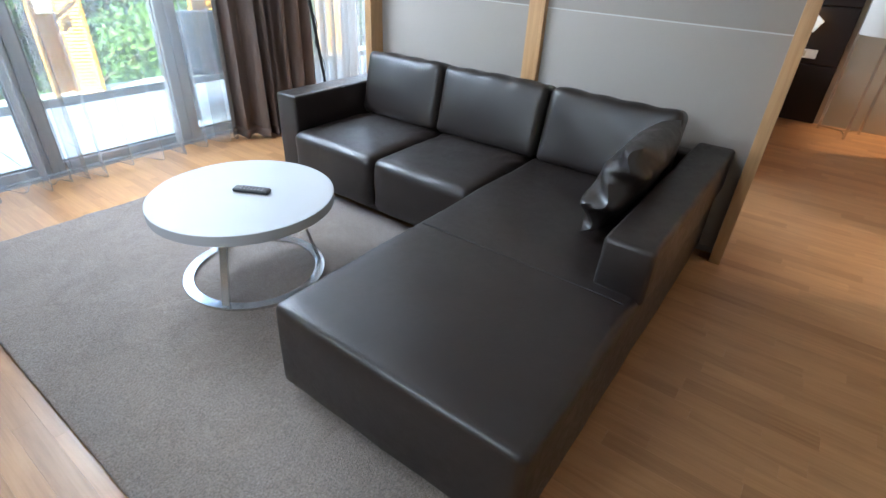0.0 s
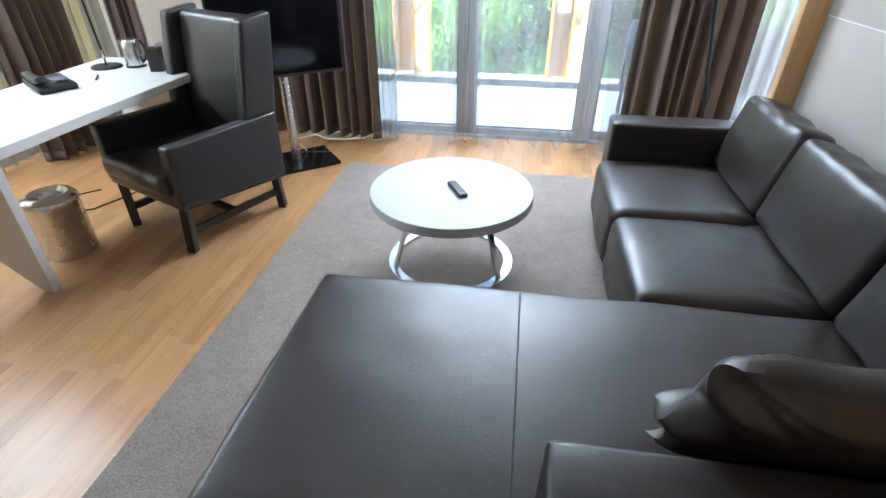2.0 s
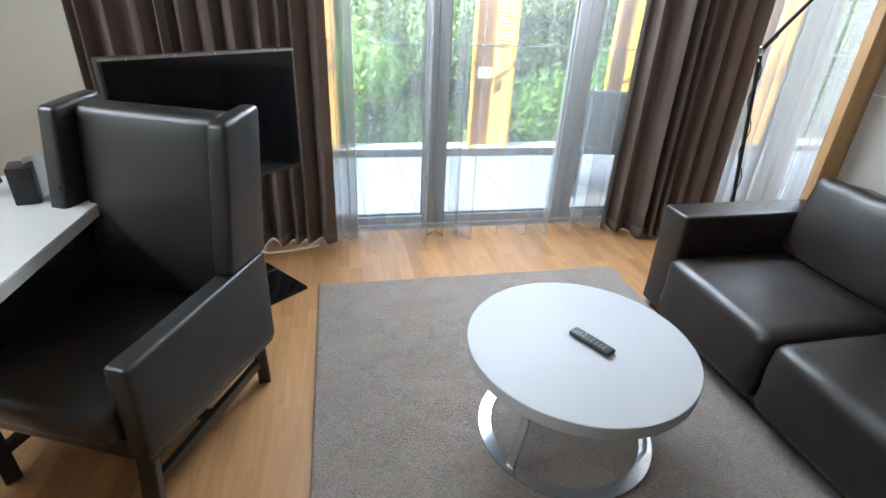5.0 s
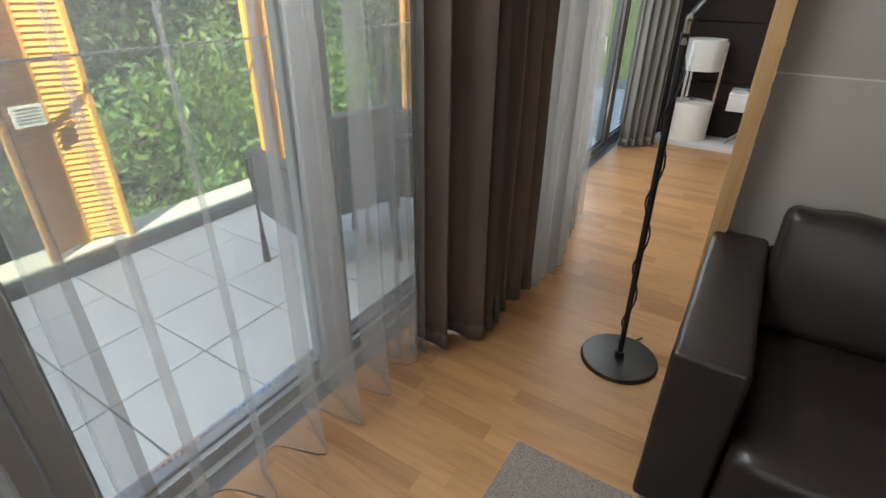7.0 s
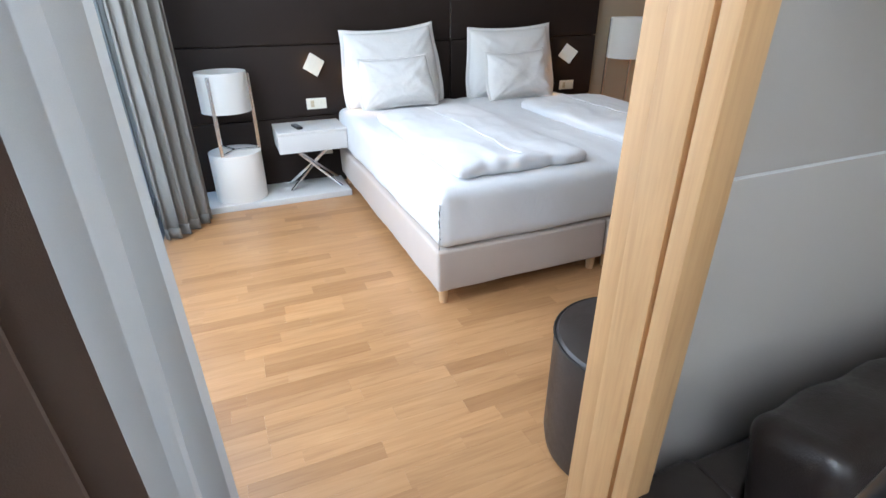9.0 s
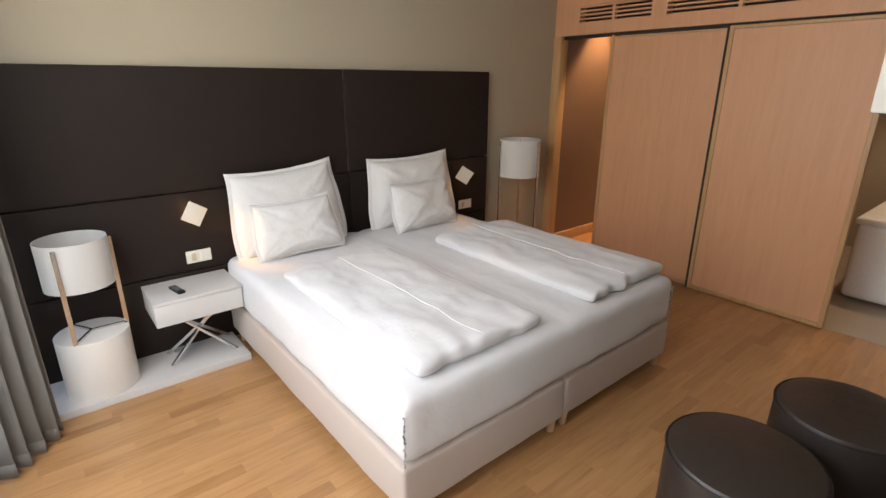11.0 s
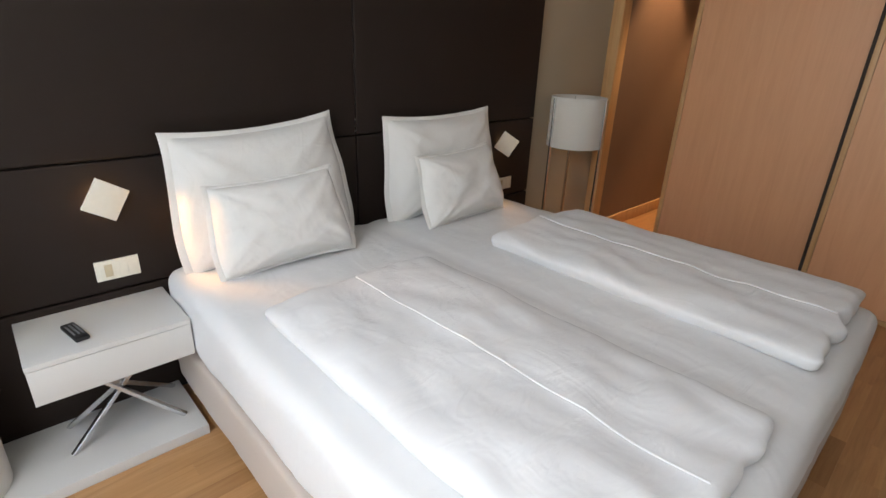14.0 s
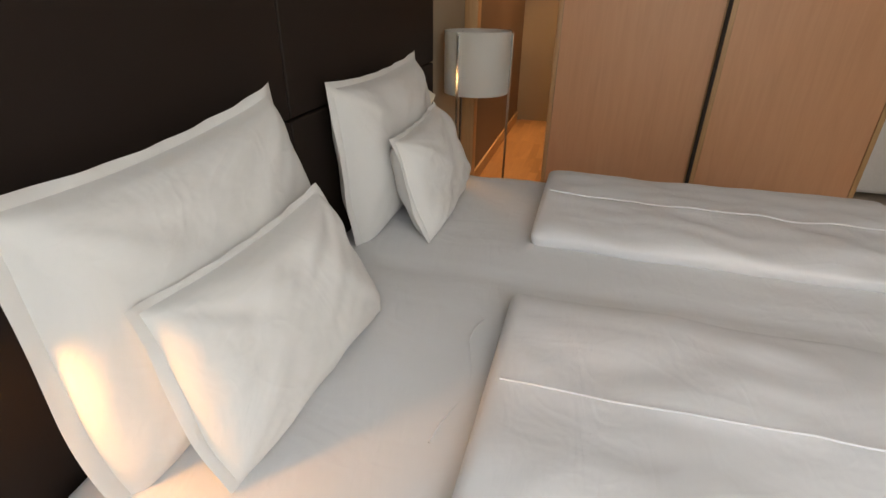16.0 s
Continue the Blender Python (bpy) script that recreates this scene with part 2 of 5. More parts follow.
M["base_glass"] = plain("black_glass", (0.008, 0.008, 0.009), 0.06, 0.0, 0.0, 0.02)
M["white_plastic"] = plain("ivory_plastic", (0.72, 0.69, 0.60), 0.35)
M["ivory_dark"] = plain("beige_switch_key", (0.50, 0.42, 0.28), 0.35)
M["tile"] = speckled("pale_grey_stoneware", (0.56, 0.55, 0.52), (0.64, 0.63, 0.60), 4.0, 120.0, (0.5, 0.7), 0.1, 0.001)
M["grout"] = speckled("tile_joint", (0.20, 0.19, 0.18), (0.26, 0.25, 0.24), 8.0, 200.0, (0.8, 0.9), 0.2, 0.001)
M["stone"] = speckled("pale_coping_stone", (0.52, 0.49, 0.42), (0.62, 0.59, 0.51), 6.0, 150.0, (0.7, 0.85), 0.2, 0.001)
M["slat"] = wood("orange_stained_louvre", ((0.56, 0.24, 0.030), (0.66, 0.31, 0.045), (0.74, 0.38, 0.065)), 2, None, (0.5, 0.65))
M["lattice"] = speckled("cream_lattice_slat", (0.62, 0.52, 0.36), (0.72, 0.62, 0.46), 5.0, 150.0, (0.6, 0.75), 0.1, 0.001)
M["lattice_yellow"] = speckled("yellow_lattice_slat", (0.58, 0.42, 0.14), (0.66, 0.50, 0.20), 5.0, 150.0, (0.6, 0.75), 0.1, 0.001)
M["wicker"] = speckled("dark_grey_wicker", (0.07, 0.075, 0.08), (0.12, 0.125, 0.13), 40.0, 300.0, (0.6, 0.8), 0.5, 0.002)
M["bark"] = speckled("brown_bark", (0.05, 0.035, 0.022), (0.10, 0.075, 0.05), 8.0, 60.0, (0.85, 0.95), 0.6, 0.01)
M["soil"] = speckled("leafy_ground", (0.025, 0.04, 0.012), (0.06, 0.09, 0.025), 1.5, 20.0, (0.9, 1.0), 0.5, 0.02)
M["mortar"] = speckled("dark_floor_joint", (0.17, 0.09, 0.04), (0.21, 0.115, 0.052), 5.0, 90.0, (0.7, 0.8), 0.1, 0.001)
M["bath_tile"] = speckled("beige_bath_tile", (0.30, 0.25, 0.19), (0.40, 0.33, 0.25), 2.0, 120.0, (0.3, 0.45), 0.05, 0.001)
M["enamel"] = plain("white_enamel", (0.8, 0.8, 0.79), 0.15)
M["mdf_dark"] = plain("dark_gap", (0.03, 0.02, 0.015), 0.8)


def rug_material():
    n = Nodes("grey_shag_pile")
    v = n.coords()
    broad = n.noise(v, 3.2, 5, 0.62, 0.8)
    mid = n.noise(v, 28.0, 4, 0.6, 0.5)
    tuft = n.noise(v, 150.0, 5, 0.75)
    brushed = n.ramp(n.noise(n.coords((1, 1, 1)), 5.5, 6, 0.7, 1.6), [(0.42, (0.0, 0.0, 0.0)), (0.56, (1.0, 1.0, 1.0))])
    c = n.mix(n.mix(0.5, broad, mid), (0.265, 0.212, 0.176), (0.42, 0.345, 0.292))
    c = n.mix(n.mix(0.65, (0.0, 0.0, 0.0), brushed), c, (0.40, 0.33, 0.285))
    shag = n.ramp(tuft, [(0.38, (0.55, 0.55, 0.55)), (0.62, (1.25, 1.25, 1.25))])
    n.base(n.mix(1.0, c, shag, 'MULTIPLY'))
    n.rough(0.95)
    n.bsdf.inputs["Specular IOR Level"].default_value = 0.1
    n.bsdf.inputs["Sheen Weight"].default_value = 0.3
    n.bump(n.mix(0.7, mid, tuft), 1.0, 0.016)
    return n.mat


def leaf_material(name, a, b):
    n = Nodes(name)
    isl = n.add("ShaderNodeNewGeometry").outputs["Random Per Island"]
    n.base(n.mix(isl, a, b))
    n.rough(0.5)
    tr = n.add("ShaderNodeBsdfTranslucent")
    n.link(n.mix(isl, tuple(min(1, c * 1.6) for c in a), tuple(min(1, c * 1.6) for c in b)), tr.inputs["Color"])
    ms = n.add("ShaderNodeMixShader")
    ms.inputs[0].default_value = 0.4
    n.link(n.bsdf.outputs[0], ms.inputs[1])
    n.link(tr.outputs[0], ms.inputs[2])
    n.link(ms.outputs[0], n.out.inputs["Surface"])
    return n.mat


def glass_material(name, tint):
    n = Nodes(name)
    gl = n.add("ShaderNodeBsdfGlossy", Roughness=0.02)
    gl.inputs["Color"].default_value = (0.9, 0.95, 0.95, 1)
    tp = n.add("ShaderNodeBsdfTransparent")
    tp.inputs["Color"].default_value = (*tint, 1)
    lw = n.add("ShaderNodeLayerWeight", Blend=0.5)
    pw = n.add("ShaderNodeMath")
    pw.operation = 'POWER'
    pw.inputs[1].default_value = 4.0
    n.link(lw.outputs["Facing"], pw.inputs[0])
    ms = n.add("ShaderNodeMixShader")
    n.link(n.span(pw.outputs[0], 0.035, 0.6), ms.inputs[0])
    n.link(tp.outputs[0], ms.inputs[1])
    n.link(gl.outputs[0], ms.inputs[2])
    n.link(ms.outputs[0], n.out.inputs["Surface"])
    return n.mat


M["rug"] = rug_material()
M["leaf"] = leaf_material("broadleaf_green", (0.05, 0.11, 0.022), (0.15, 0.25, 0.05))
M["leaf_light"] = leaf_material("young_leaf_green", (0.10, 0.20, 0.03), (0.20, 0.32, 0.06))
M["leaf_dark"] = leaf_material("deep_leaf_green", (0.03, 0.07, 0.02), (0.085, 0.16, 0.04))
M["glass"] = glass_material("window_glass", (0.93, 0.96, 0.95))
M["rail_glass"] = glass_material("balustrade_glass", (0.86, 0.92, 0.89))


# ---- builders ----
def mesh_of(name, bm, material, smooth=True):
    me = bpy.data.meshes.new(name)
    bm.normal_update()
    bm.to_mesh(me)
    bm.free()
    me.materials.append(material)
    if smooth:
        me.polygons.foreach_set("use_smooth", [True] * len(me.polygons))
        me.set_sharp_from_angle(angle=radians(38))
    return me


def part(name, bm, material, parent=None, label=""):
    ob = new(name, mesh_of(name, bm, material))
    ob.parent = parent
    if label:
        tagged(ob, label)
    return ob


def solo(name, bm, material, label, category, kind="", group=""):
    """A thing that is one mesh."""
    return tagged(part(name, bm, material), label, category, group, kind)


def thing(name, m, label, category, group="", kind=""):
    ob = new(name)
    ob.empty_display_size = 0.1
    ob.matrix_basis = m
    return tagged(ob, label, category, group, kind)


def box(bm, x0, x1, y0, y1, z0, z1, bevel=0.0, seg=2):
    r = bmesh.ops.create_cube(bm, size=1.0)
    vs = r["verts"]
    bmesh.ops.scale(bm, vec=(x1 - x0, y1 - y0, z1 - z0), verts=vs)
    bmesh.ops.translate(bm, vec=((x0 + x1) / 2, (y0 + y1) / 2, (z0 + z1) / 2), verts=vs)
    if bevel:
        es = list({e for v in vs for e in v.link_edges})
        bmesh.ops.bevel(bm, geom=es, offset=bevel, segments=seg, affect='EDGES', profile=0.6)
    return bm


def boxes(*specs, bevel=0.0, seg=2):
    bm = bmesh.new()
    for s in specs:
        box(bm, *s, bevel=bevel, seg=seg)
    return bm


def cyl(bm, r0, r1, z0, z1, x=0, y=0, seg=40, bevel=0.0, caps=True):
    r = bmesh.ops.create_cone(bm, cap_ends=caps, segments=seg, radius1=r0, radius2=r1, depth=z1 - z0)
    vs = r["verts"]
    bmesh.ops.translate(bm, vec=(x, y, (z0 + z1) / 2), verts=vs)
    if bevel:
        es = [e for e in {e for v in vs for e in v.link_edges} if abs(e.verts[0].co.z - e.verts[1].co.z) < 1e-6]
        bmesh.ops.bevel(bm, geom=es, offset=bevel, segments=3, affect='EDGES', profile=0.6)
    return bm


def lathe(bm, profile, seg=48):
    """Turn (radius, height) pairs about z."""
    rings = []
    for r, z in profile:
        rings.append([bm.verts.new((r * math.cos(2 * math.pi * k / seg), r * math.sin(2 * math.pi * k / seg), z)) for k in range(seg)])
    for a, b in zip(rings, rings[1:]):
        for k in range(seg):
            bm.faces.new((a[k], a[(k + 1) % seg], b[(k + 1) % seg], b[k]))
    return bm


def bar(bm, a, b, w, h, bevel=0.0):
    """A square bar from a to b."""
    a, b = Vector(a), Vector(b)
    d = b - a
    r = bmesh.ops.create_cube(bm, size=1.0)
    vs = r["verts"]
    bmesh.ops.scale(bm, vec=(w, h, d.length), verts=vs)
    if bevel:
        es = list({e for v in vs for e in v.link_edges})
        out = bmesh.ops.bevel(bm, geom=es, offset=bevel, segments=2, affect='EDGES')
        vs = list({v for f in out["faces"] for v in f.verts} | {v for v in vs if v.is_valid})
    q = d.to_track_quat('Z', 'Y').to_matrix().to_4x4()
    bmesh.ops.transform(bm, matrix=Matrix.Translation((a + b) / 2) @ q, verts=vs)
    return bm


def tube(bm, pts, r, seg=8):
    pts = [Vector(p) for p in pts]
    rings = []
    for i, p in enumerate(pts):
        d = (pts[min(i + 1, len(pts) - 1)] - pts[max(i - 1, 0)]).normalized()
        q = d.to_track_quat('Z', 'Y')
        rings.append([bm.verts.new(p + q @ Vector((r * math.cos(2 * math.pi * k / seg), r * math.sin(2 * math.pi * k / seg), 0))) for k in range(seg)])
    for a, b in zip(rings, rings[1:]):
        for k in range(seg):
            bm.faces.new((a[k], a[(k + 1) % seg], b[(k + 1) % seg], b[k]))
    bm.faces.new(rings[0][::-1])
    bm.faces.new(rings[-1])
    return bm


def rbox(bm, x0, x1, y0, y1, z0, z1, r=0.03, step=0.06, shape=None):
    """A soft box with rounded edges, fine enough to be dented by shape(co, unit) -> offset."""
    c = Vector(((x0 + x1) / 2, (y0 + y1) / 2, (z0 + z1) / 2))
    half = Vector(((x1 - x0) / 2, (y1 - y0) / 2, (z1 - z0) / 2))
    r = min(r, *(0.98 * h for h in half))

    def cuts(h):
        inner = h - r
        n = max(2, int(2 * inner / step) + 1)
        mid = [-inner + 2 * inner * k / n for k in range(n + 1)]
        edge = [-h, -h + 0.25 * r, -h + 0.6 * r]
        return edge + mid + [-e for e in edge[::-1]]
    grid = [cuts(h) for h in half]
    found = {}

    def vert(p):
        key = tuple(round(v, 6) for v in p)
        if key not in found:
            p = Vector(p)
            inn = Vector([max(-(h - r), min(h - r, v)) for v, h in zip(p, half)])
            d = p - inn
            q = inn + d.normalized() * r if d.length > 1e-9 else p
            co = c + q
            if shape:
                co = co + Vector(shape(co, Vector((q.x / half.x, q.y / half.y, q.z / half.z))))
            found[key] = bm.verts.new(co)
        return found[key]
    for ax in range(3):
        u, w = (ax + 1) % 3, (ax + 2) % 3
        for sgn in (-1, 1):
            for i in range(len(grid[u]) - 1):
                for j in range(len(grid[w]) - 1):
                    quad = []
                    for a, b in ((i, j), (i + 1, j), (i + 1, j + 1), (i, j + 1)):
                        p = [0, 0, 0]
                        p[ax], p[u], p[w] = sgn * half[ax], grid[u][a], grid[w][b]
                        quad.append(vert(p))
                    if len(set(quad)) == 4:
                        bm.faces.new(quad if sgn > 0 else quad[::-1])
    return bm


def wob(co, scale, seed=0.0):
    return noise.noise(Vector((co.x * scale + seed, co.y * scale + seed * 1.7, co.z * scale - seed)))


def pillow_mesh(w, h, t, seed, ear=0.07, n=56, flange=0.0):
    """A stuffed pillow standing in the xz plane, with drawn-out corners, creases and a flat sewn border."""
    bm = bmesh.new()
    sides = []
    for s in (-1, 1):
        rows = []
        for j in range(n + 1):
            row = []
            for i in range(n + 1):
                u, v = 2 * i / n - 1, 2 * j / n - 1
                if s == 1 and (i in (0, n) or j in (0, n)):
                    row.append(sides[0][j][i])
                    continue
                x = u * w / 2 * (1 - 0.3 * ear * (1 - v * v) * abs(u) + 0.06 * (1 - v) * (1 - v * v) - 0.035 * v)
                z = v * h / 2 * (1 - ear * (1 - u * u) * abs(v))
                bu, bv = min(1.0, abs(u) / (1 - flange)), min(1.0, abs(v) / (1 - flange))
                body = max(0.0, (1 - bu ** 4) * (1 - bv ** 4)) ** 0.55
                border = max(0.0, max(abs(u), abs(v)) - 1 + flange) * 0.06
                crease = 0.13 * noise.noise(Vector((u * 2.4 + seed, v * 2.0, s * 2.0 + seed))) + 0.07 * noise.noise(Vector((u * 5 + v * 3, v * 4 - seed, s)))
                corner = 0.12 * math.sin(9 * (abs(u) - abs(v)) + seed) * (abs(u * v)) ** 0.7
                for cu, cv in ((-1, -1), (-1, 1), (1, -1), (1, 1)):
                    du, dv = u - cu, v - cv
                    corner += 0.075 * math.exp(-math.hypot(du, dv) / 0.55) * math.sin(19 * math.atan2(dv, du) + seed + s)
                y = s * t / 2 * body * (1 + 0.6 * crease + corner) + 0.012 * noise.noise(Vector((u * 2, v * 2, seed))) + s * (0.0025 if flange else 0.0) + border * math.sin(11 * (u + v) + 7 * (u - v) + seed)
                row.append(bm.verts.new((x, y, z)))
            rows.append(row)
        sides.append(rows)
    for s, rows in zip((-1, 1), sides):
        for j in range(n):
            for i in range(n):
                q = [rows[j][i], rows[j][i + 1], rows[j + 1][i + 1], rows[j + 1][i]]
                bm.faces.new(q if s < 0 else q[::-1])
    return bm


def drape_mesh(path, z0, z1, folds, depth, seed, rows=14, per=10, flare=0.35, hem=0.0):
    """Cloth hung along a line of (x, y) points, with uneven folds that open towards the floor."""
    pts = [Vector((x, y, 0)) for x, y in path]
    seg = [(b - a).length for a, b in zip(pts, pts[1:])]
    total = sum(seg)

    def at(s):
        d = s * total
        for (a, b), l in zip(zip(pts, pts[1:]), seg):
            if d <= l + 1e-9:
                break
            d -= l
        t = (b - a).normalized()
        return a + t * d, Vector((-t.y, t.x, 0)), t
    rnd = random.Random(seed)
    marks = [0.0]
    for _ in range(folds):
        marks.append(marks[-1] + rnd.uniform(0.65, 1.4))
    marks = [m / marks[-1] for m in marks]
    amps = [rnd.uniform(0.6, 1.15) for _ in range(folds)]
    lean = [rnd.uniform(-0.012, 0.012) for _ in range(folds)]
    bm = bmesh.new()
    grid = []
    for j in range(rows + 1):
        f = j / rows
        z = z1 + (z0 - z1) * f
        row = []
        for k in range(folds):
            for i in range(per + (1 if k == folds - 1 else 0)):
                u = i / per
                s = marks[k] + (marks[k + 1] - marks[k]) * u
                p, nrm, t = at(s)
                wave = math.sin(2 * math.pi * u) + 0.25 * math.sin(4 * math.pi * u + k)
                a = depth * amps[k] * (0.75 + flare * f)
                off = a * wave + 0.012 * noise.noise(Vector((s * 9, z * 1.3, seed)))
                side = lean[k] * f * math.sin(math.pi * u)
                q = p + nrm * off + t * side
                row.append(bm.verts.new((q.x, q.y, z + (hem * noise.noise(Vector((s * 6, seed, 0))) if j == rows else 0))))
        grid.append(row)
    for a, b in zip(grid, grid[1:]):
        for i in range(len(a) - 1):
            bm.faces.new((a[i], b[i], b[i + 1], a[i + 1]))
    return bm


def thick(ob, t):
    m = ob.modifiers.new("thickness", 'SOLIDIFY')
    m.thickness = t
    m.offset = 0
    return ob


def moved(bm, m):
    bmesh.ops.transform(bm, matrix=m, verts=bm.verts)
    return bm


# ---- structure ----
CEIL = 2.62
GY = 3.94       # glazing line, north
GX = -2.30      # glazing line, west
EX = 6.33       # bedroom wall behind the headboard
SY = -0.85      # sliding door wall
LY = -1.75      # living room south wall

tagged(part("subfloor", boxes((GX - 0.1, EX + 0.2, -3.6, GY + 0.06, -0.22, -0.012)), M["mortar"]), "dark screed under the oak parquet", "floor", kind="structure")
tagged(part("ceiling", boxes((GX - 0.4, EX + 0.25, -3.6, GY + 0.1, CEIL, CEIL + 0.25)), M["ceiling"]), "smooth white painted ceiling", "ceiling", kind="structure")
tagged(part("wall_east", boxes((EX, EX + 0.2, SY - 0.002, GY + 0.06, 0, CEIL)), M["wall"]), "olive beige plastered wall behind the bed", "wall", kind="structure")
tagged(part("wall_south", boxes((GX - 0.1, 2.88, LY - 0.15, LY, 0, CEIL), (2.88, 3.0, LY - 0.15, SY - 0.10, 0, CEIL)), M["wall_light"]), "cream plastered wall closing the living room", "wall", kind="structure")
tagged(part("wall_west", boxes((GX - 0.1, GX + 0.08, LY, 0.25, 0, CEIL)), M["wall_light"]), "cream plastered wall beside the window", "wall", kind="structure")
tagged(part("wall_north", boxes((-1.86, -0.62, GY - 0.05, GY + 0.09, 0, CEIL)), M["wall_light"]), "cream plastered wall pier between the windows", "wall", kind="structure")
tagged(part("wall_bathroom", boxes((2.88, EX + 0.2, -3.5, -3.4, 0, CEIL), (EX, EX + 0.2, -3.4, SY - 0.004, 0, CEIL), (2.90, 3.0, -3.4, LY - 0.15, 0, CEIL),
    (5.50, 5.58, -3.4, SY - 0.13, 0, CEIL)), M["bath_tile"]), "warm beige wall of the bathroom and passage", "wall", kind="structure")
tagged(part("floor_bathroom", boxes((3.0, 5.5, -3.4, SY - 0.03, -0.011, 0.003)), M["bath_tile"]), "beige stone tile floor of the bathroom", "floor", kind="structure")

# sliding door wall of the bedroom
door_wall = tagged(new("wall_sliding_doors"), "oak veneered wall with two sliding doors and air grilles", "wall", kind="structure")
part("lintel", boxes((2.88, EX - 0.002, SY - 0.10, SY, 2.13, 2.225), (2.88, EX - 0.002, SY - 0.10, SY, 2.375, CEIL), (2.88, 4.08, SY - 0.10, SY, 2.225, 2.375),
    (5.20, 5.335, SY - 0.10, SY, 2.225, 2.375), (6.05, EX - 0.002, SY - 0.10, SY, 2.225, 2.375)), M["veneer"], door_wall)
part("jamb", boxes((6.235, EX - 0.003, SY - 0.10, SY + 0.012, 0, 2.128), bevel=0.003), M["trim"], door_wall)
part("jamb", boxes((2.88, 2.98, SY - 0.098, SY + 0.012, 0, 2.128), bevel=0.003), M["trim"], door_wall)
part("track", boxes((2.99, 6.23, SY - 0.07, SY - 0.02, 2.10, 2.129)), M["mdf_dark"], door_wall)
part("grille_back", boxes((4.08, 6.05, SY - 0.10, SY - 0.09, 2.225, 2.375)), M["mdf_dark"], door_wall)
for gx0, gx1 in ((5.335, 5.685), (5.705, 6.05), (4.08, 4.63), (4.65, 5.20)):
    for k in range(5):
        z = 2.232 + k * 0.0335
        part("grille_slat", boxes((gx0 - 0.01, gx1 + 0.01, SY - 0.035, SY - 0.004, z - 0.007, z + 0.007), bevel=0.002), M["veneer"], door_wall)
part("grille_bar", boxes((5.682, 5.708, SY - 0.04, SY - 0.001, 2.2255, 2.3745)), M["veneer"], door_wall)
part("grille_bar", boxes((4.627, 4.653, SY - 0.04, SY - 0.001, 2.2255, 2.3745)), M["veneer"], door_wall)


def sliding_door(name, x0, x1, y, label):
    d = tagged(new(name), label, "door", kind="structure")
    part("leaf", boxes((x0 + 0.032, x1 - 0.032, y, y + 0.028, 0.045, 2.085)), M["veneer"], d)
    part("edge_stile", boxes((x0, x0 + 0.030, y - 0.002, y + 0.036, 0.012, 2.11), bevel=0.003), M["trim"], d)
    part("edge_stile", boxes((x1 - 0.030, x1, y - 0.002, y + 0.036, 0.012, 2.11), bevel=0.003), M["trim"], d)
    part("edge_rail", boxes((x0 + 0.0305, x1 - 0.0305, y - 0.001, y + 0.034, 0.012, 0.043), bevel=0.003), M["trim"], d)
    part("edge_rail", boxes((x0 + 0.0305, x1 - 0.0305, y - 0.001, y + 0.034, 2.087, 2.11), bevel=0.003), M["trim"], d)
    return d


sliding_door("door_1", 4.67, 5.70, SY - 0.055, "closed oak veneer sliding door with a solid wood edge")
# dark strip added for the shaded reveal where the doors overlap
part("shade_strip", boxes((4.676, 4.694, SY - 0.018, SY + 0.022, 0.012, 2.11)), M["mdf_dark"], door_wall, "dark strip standing in for the shaded gap between the sliding doors")
sliding_door("door_2", 3.68, 4.675, SY - 0.012, "oak veneer sliding door beside the bathroom opening")
tagged(part("wall_passage", boxes((6.25, EX + 0.001, -3.35, SY - 0.101, 0.11, CEIL)), M["brown_wall"]), "brown panelled wall of the passage", "wall", kind="structure")
tagged(part("baseboard", boxes((6.235, EX + 0.001, -3.35, SY - 0.102, 0.0, 0.108), bevel=0.004), M["trim"]), "oak baseboard of the passage", "baseboard", kind="structure")

# room divider
div = tagged(new("wall_divider"), "freestanding grey fabric room divider framed in oak", "wall", kind="structure")
DX = 2.775
for y0, y1 in ((0.312, 1.498), (1.608, 2.733)):
    for z0, z1 in ((0.03, 1.107), (1.112, 2.2), (2.205, CEIL - 0.002)):
        part("panel", boxes((DX, DX + 0.07, y0, y1, z0, z1), bevel=0.003), M["panel"], div)
    part("joint_strip", boxes((DX + 0.0015, DX + 0.066, y0, y1, 1.1045, 1.1145)), M["white_lam"], div)
    part("skirting", boxes((DX - 0.002, DX + 0.072, y0, y1, 0.0, 0.03)), M["alu"], div)
part("post", boxes((DX - 0.016, DX + 0.084, 1.525, 1.606, 0, CEIL - 0.003), bevel=0.003), M["trim"], div)
part("post", boxes((DX - 0.030, DX + 0.084, 1.500, 1.523, 0, CEIL - 0.003), bevel=0.003), M["trim"], div)
for y0, s in ((2.735, 1), (0.310, -1)):
    for n, x0, x1, d in (("end_post", DX - 0.110, DX - 0.078, 0.055), ("end_groove", DX - 0.0785, DX - 0.0605, 0.028), ("end_post", DX - 0.061, DX + 0.008, 0.045), ("end_post", DX + 0.010, DX + 0.083, 0.014)):
        ya, yb = sorted((y0, y0 + s * d))
        part(n, boxes((x0, x1, ya, yb, 0, CEIL - 0.003), bevel=0.003 if n == "end_post" else 0.0), M["trim"], div)


# ---- glazing ----
def pane_bar(o, x0, x1, z0, z1, y0=GY - 0.035, y1=GY + 0.045, mat="alu"):
    return part("window_frame", boxes((x0, x1, y0, y1, z0, z1), bevel=0.004), M[mat], o)


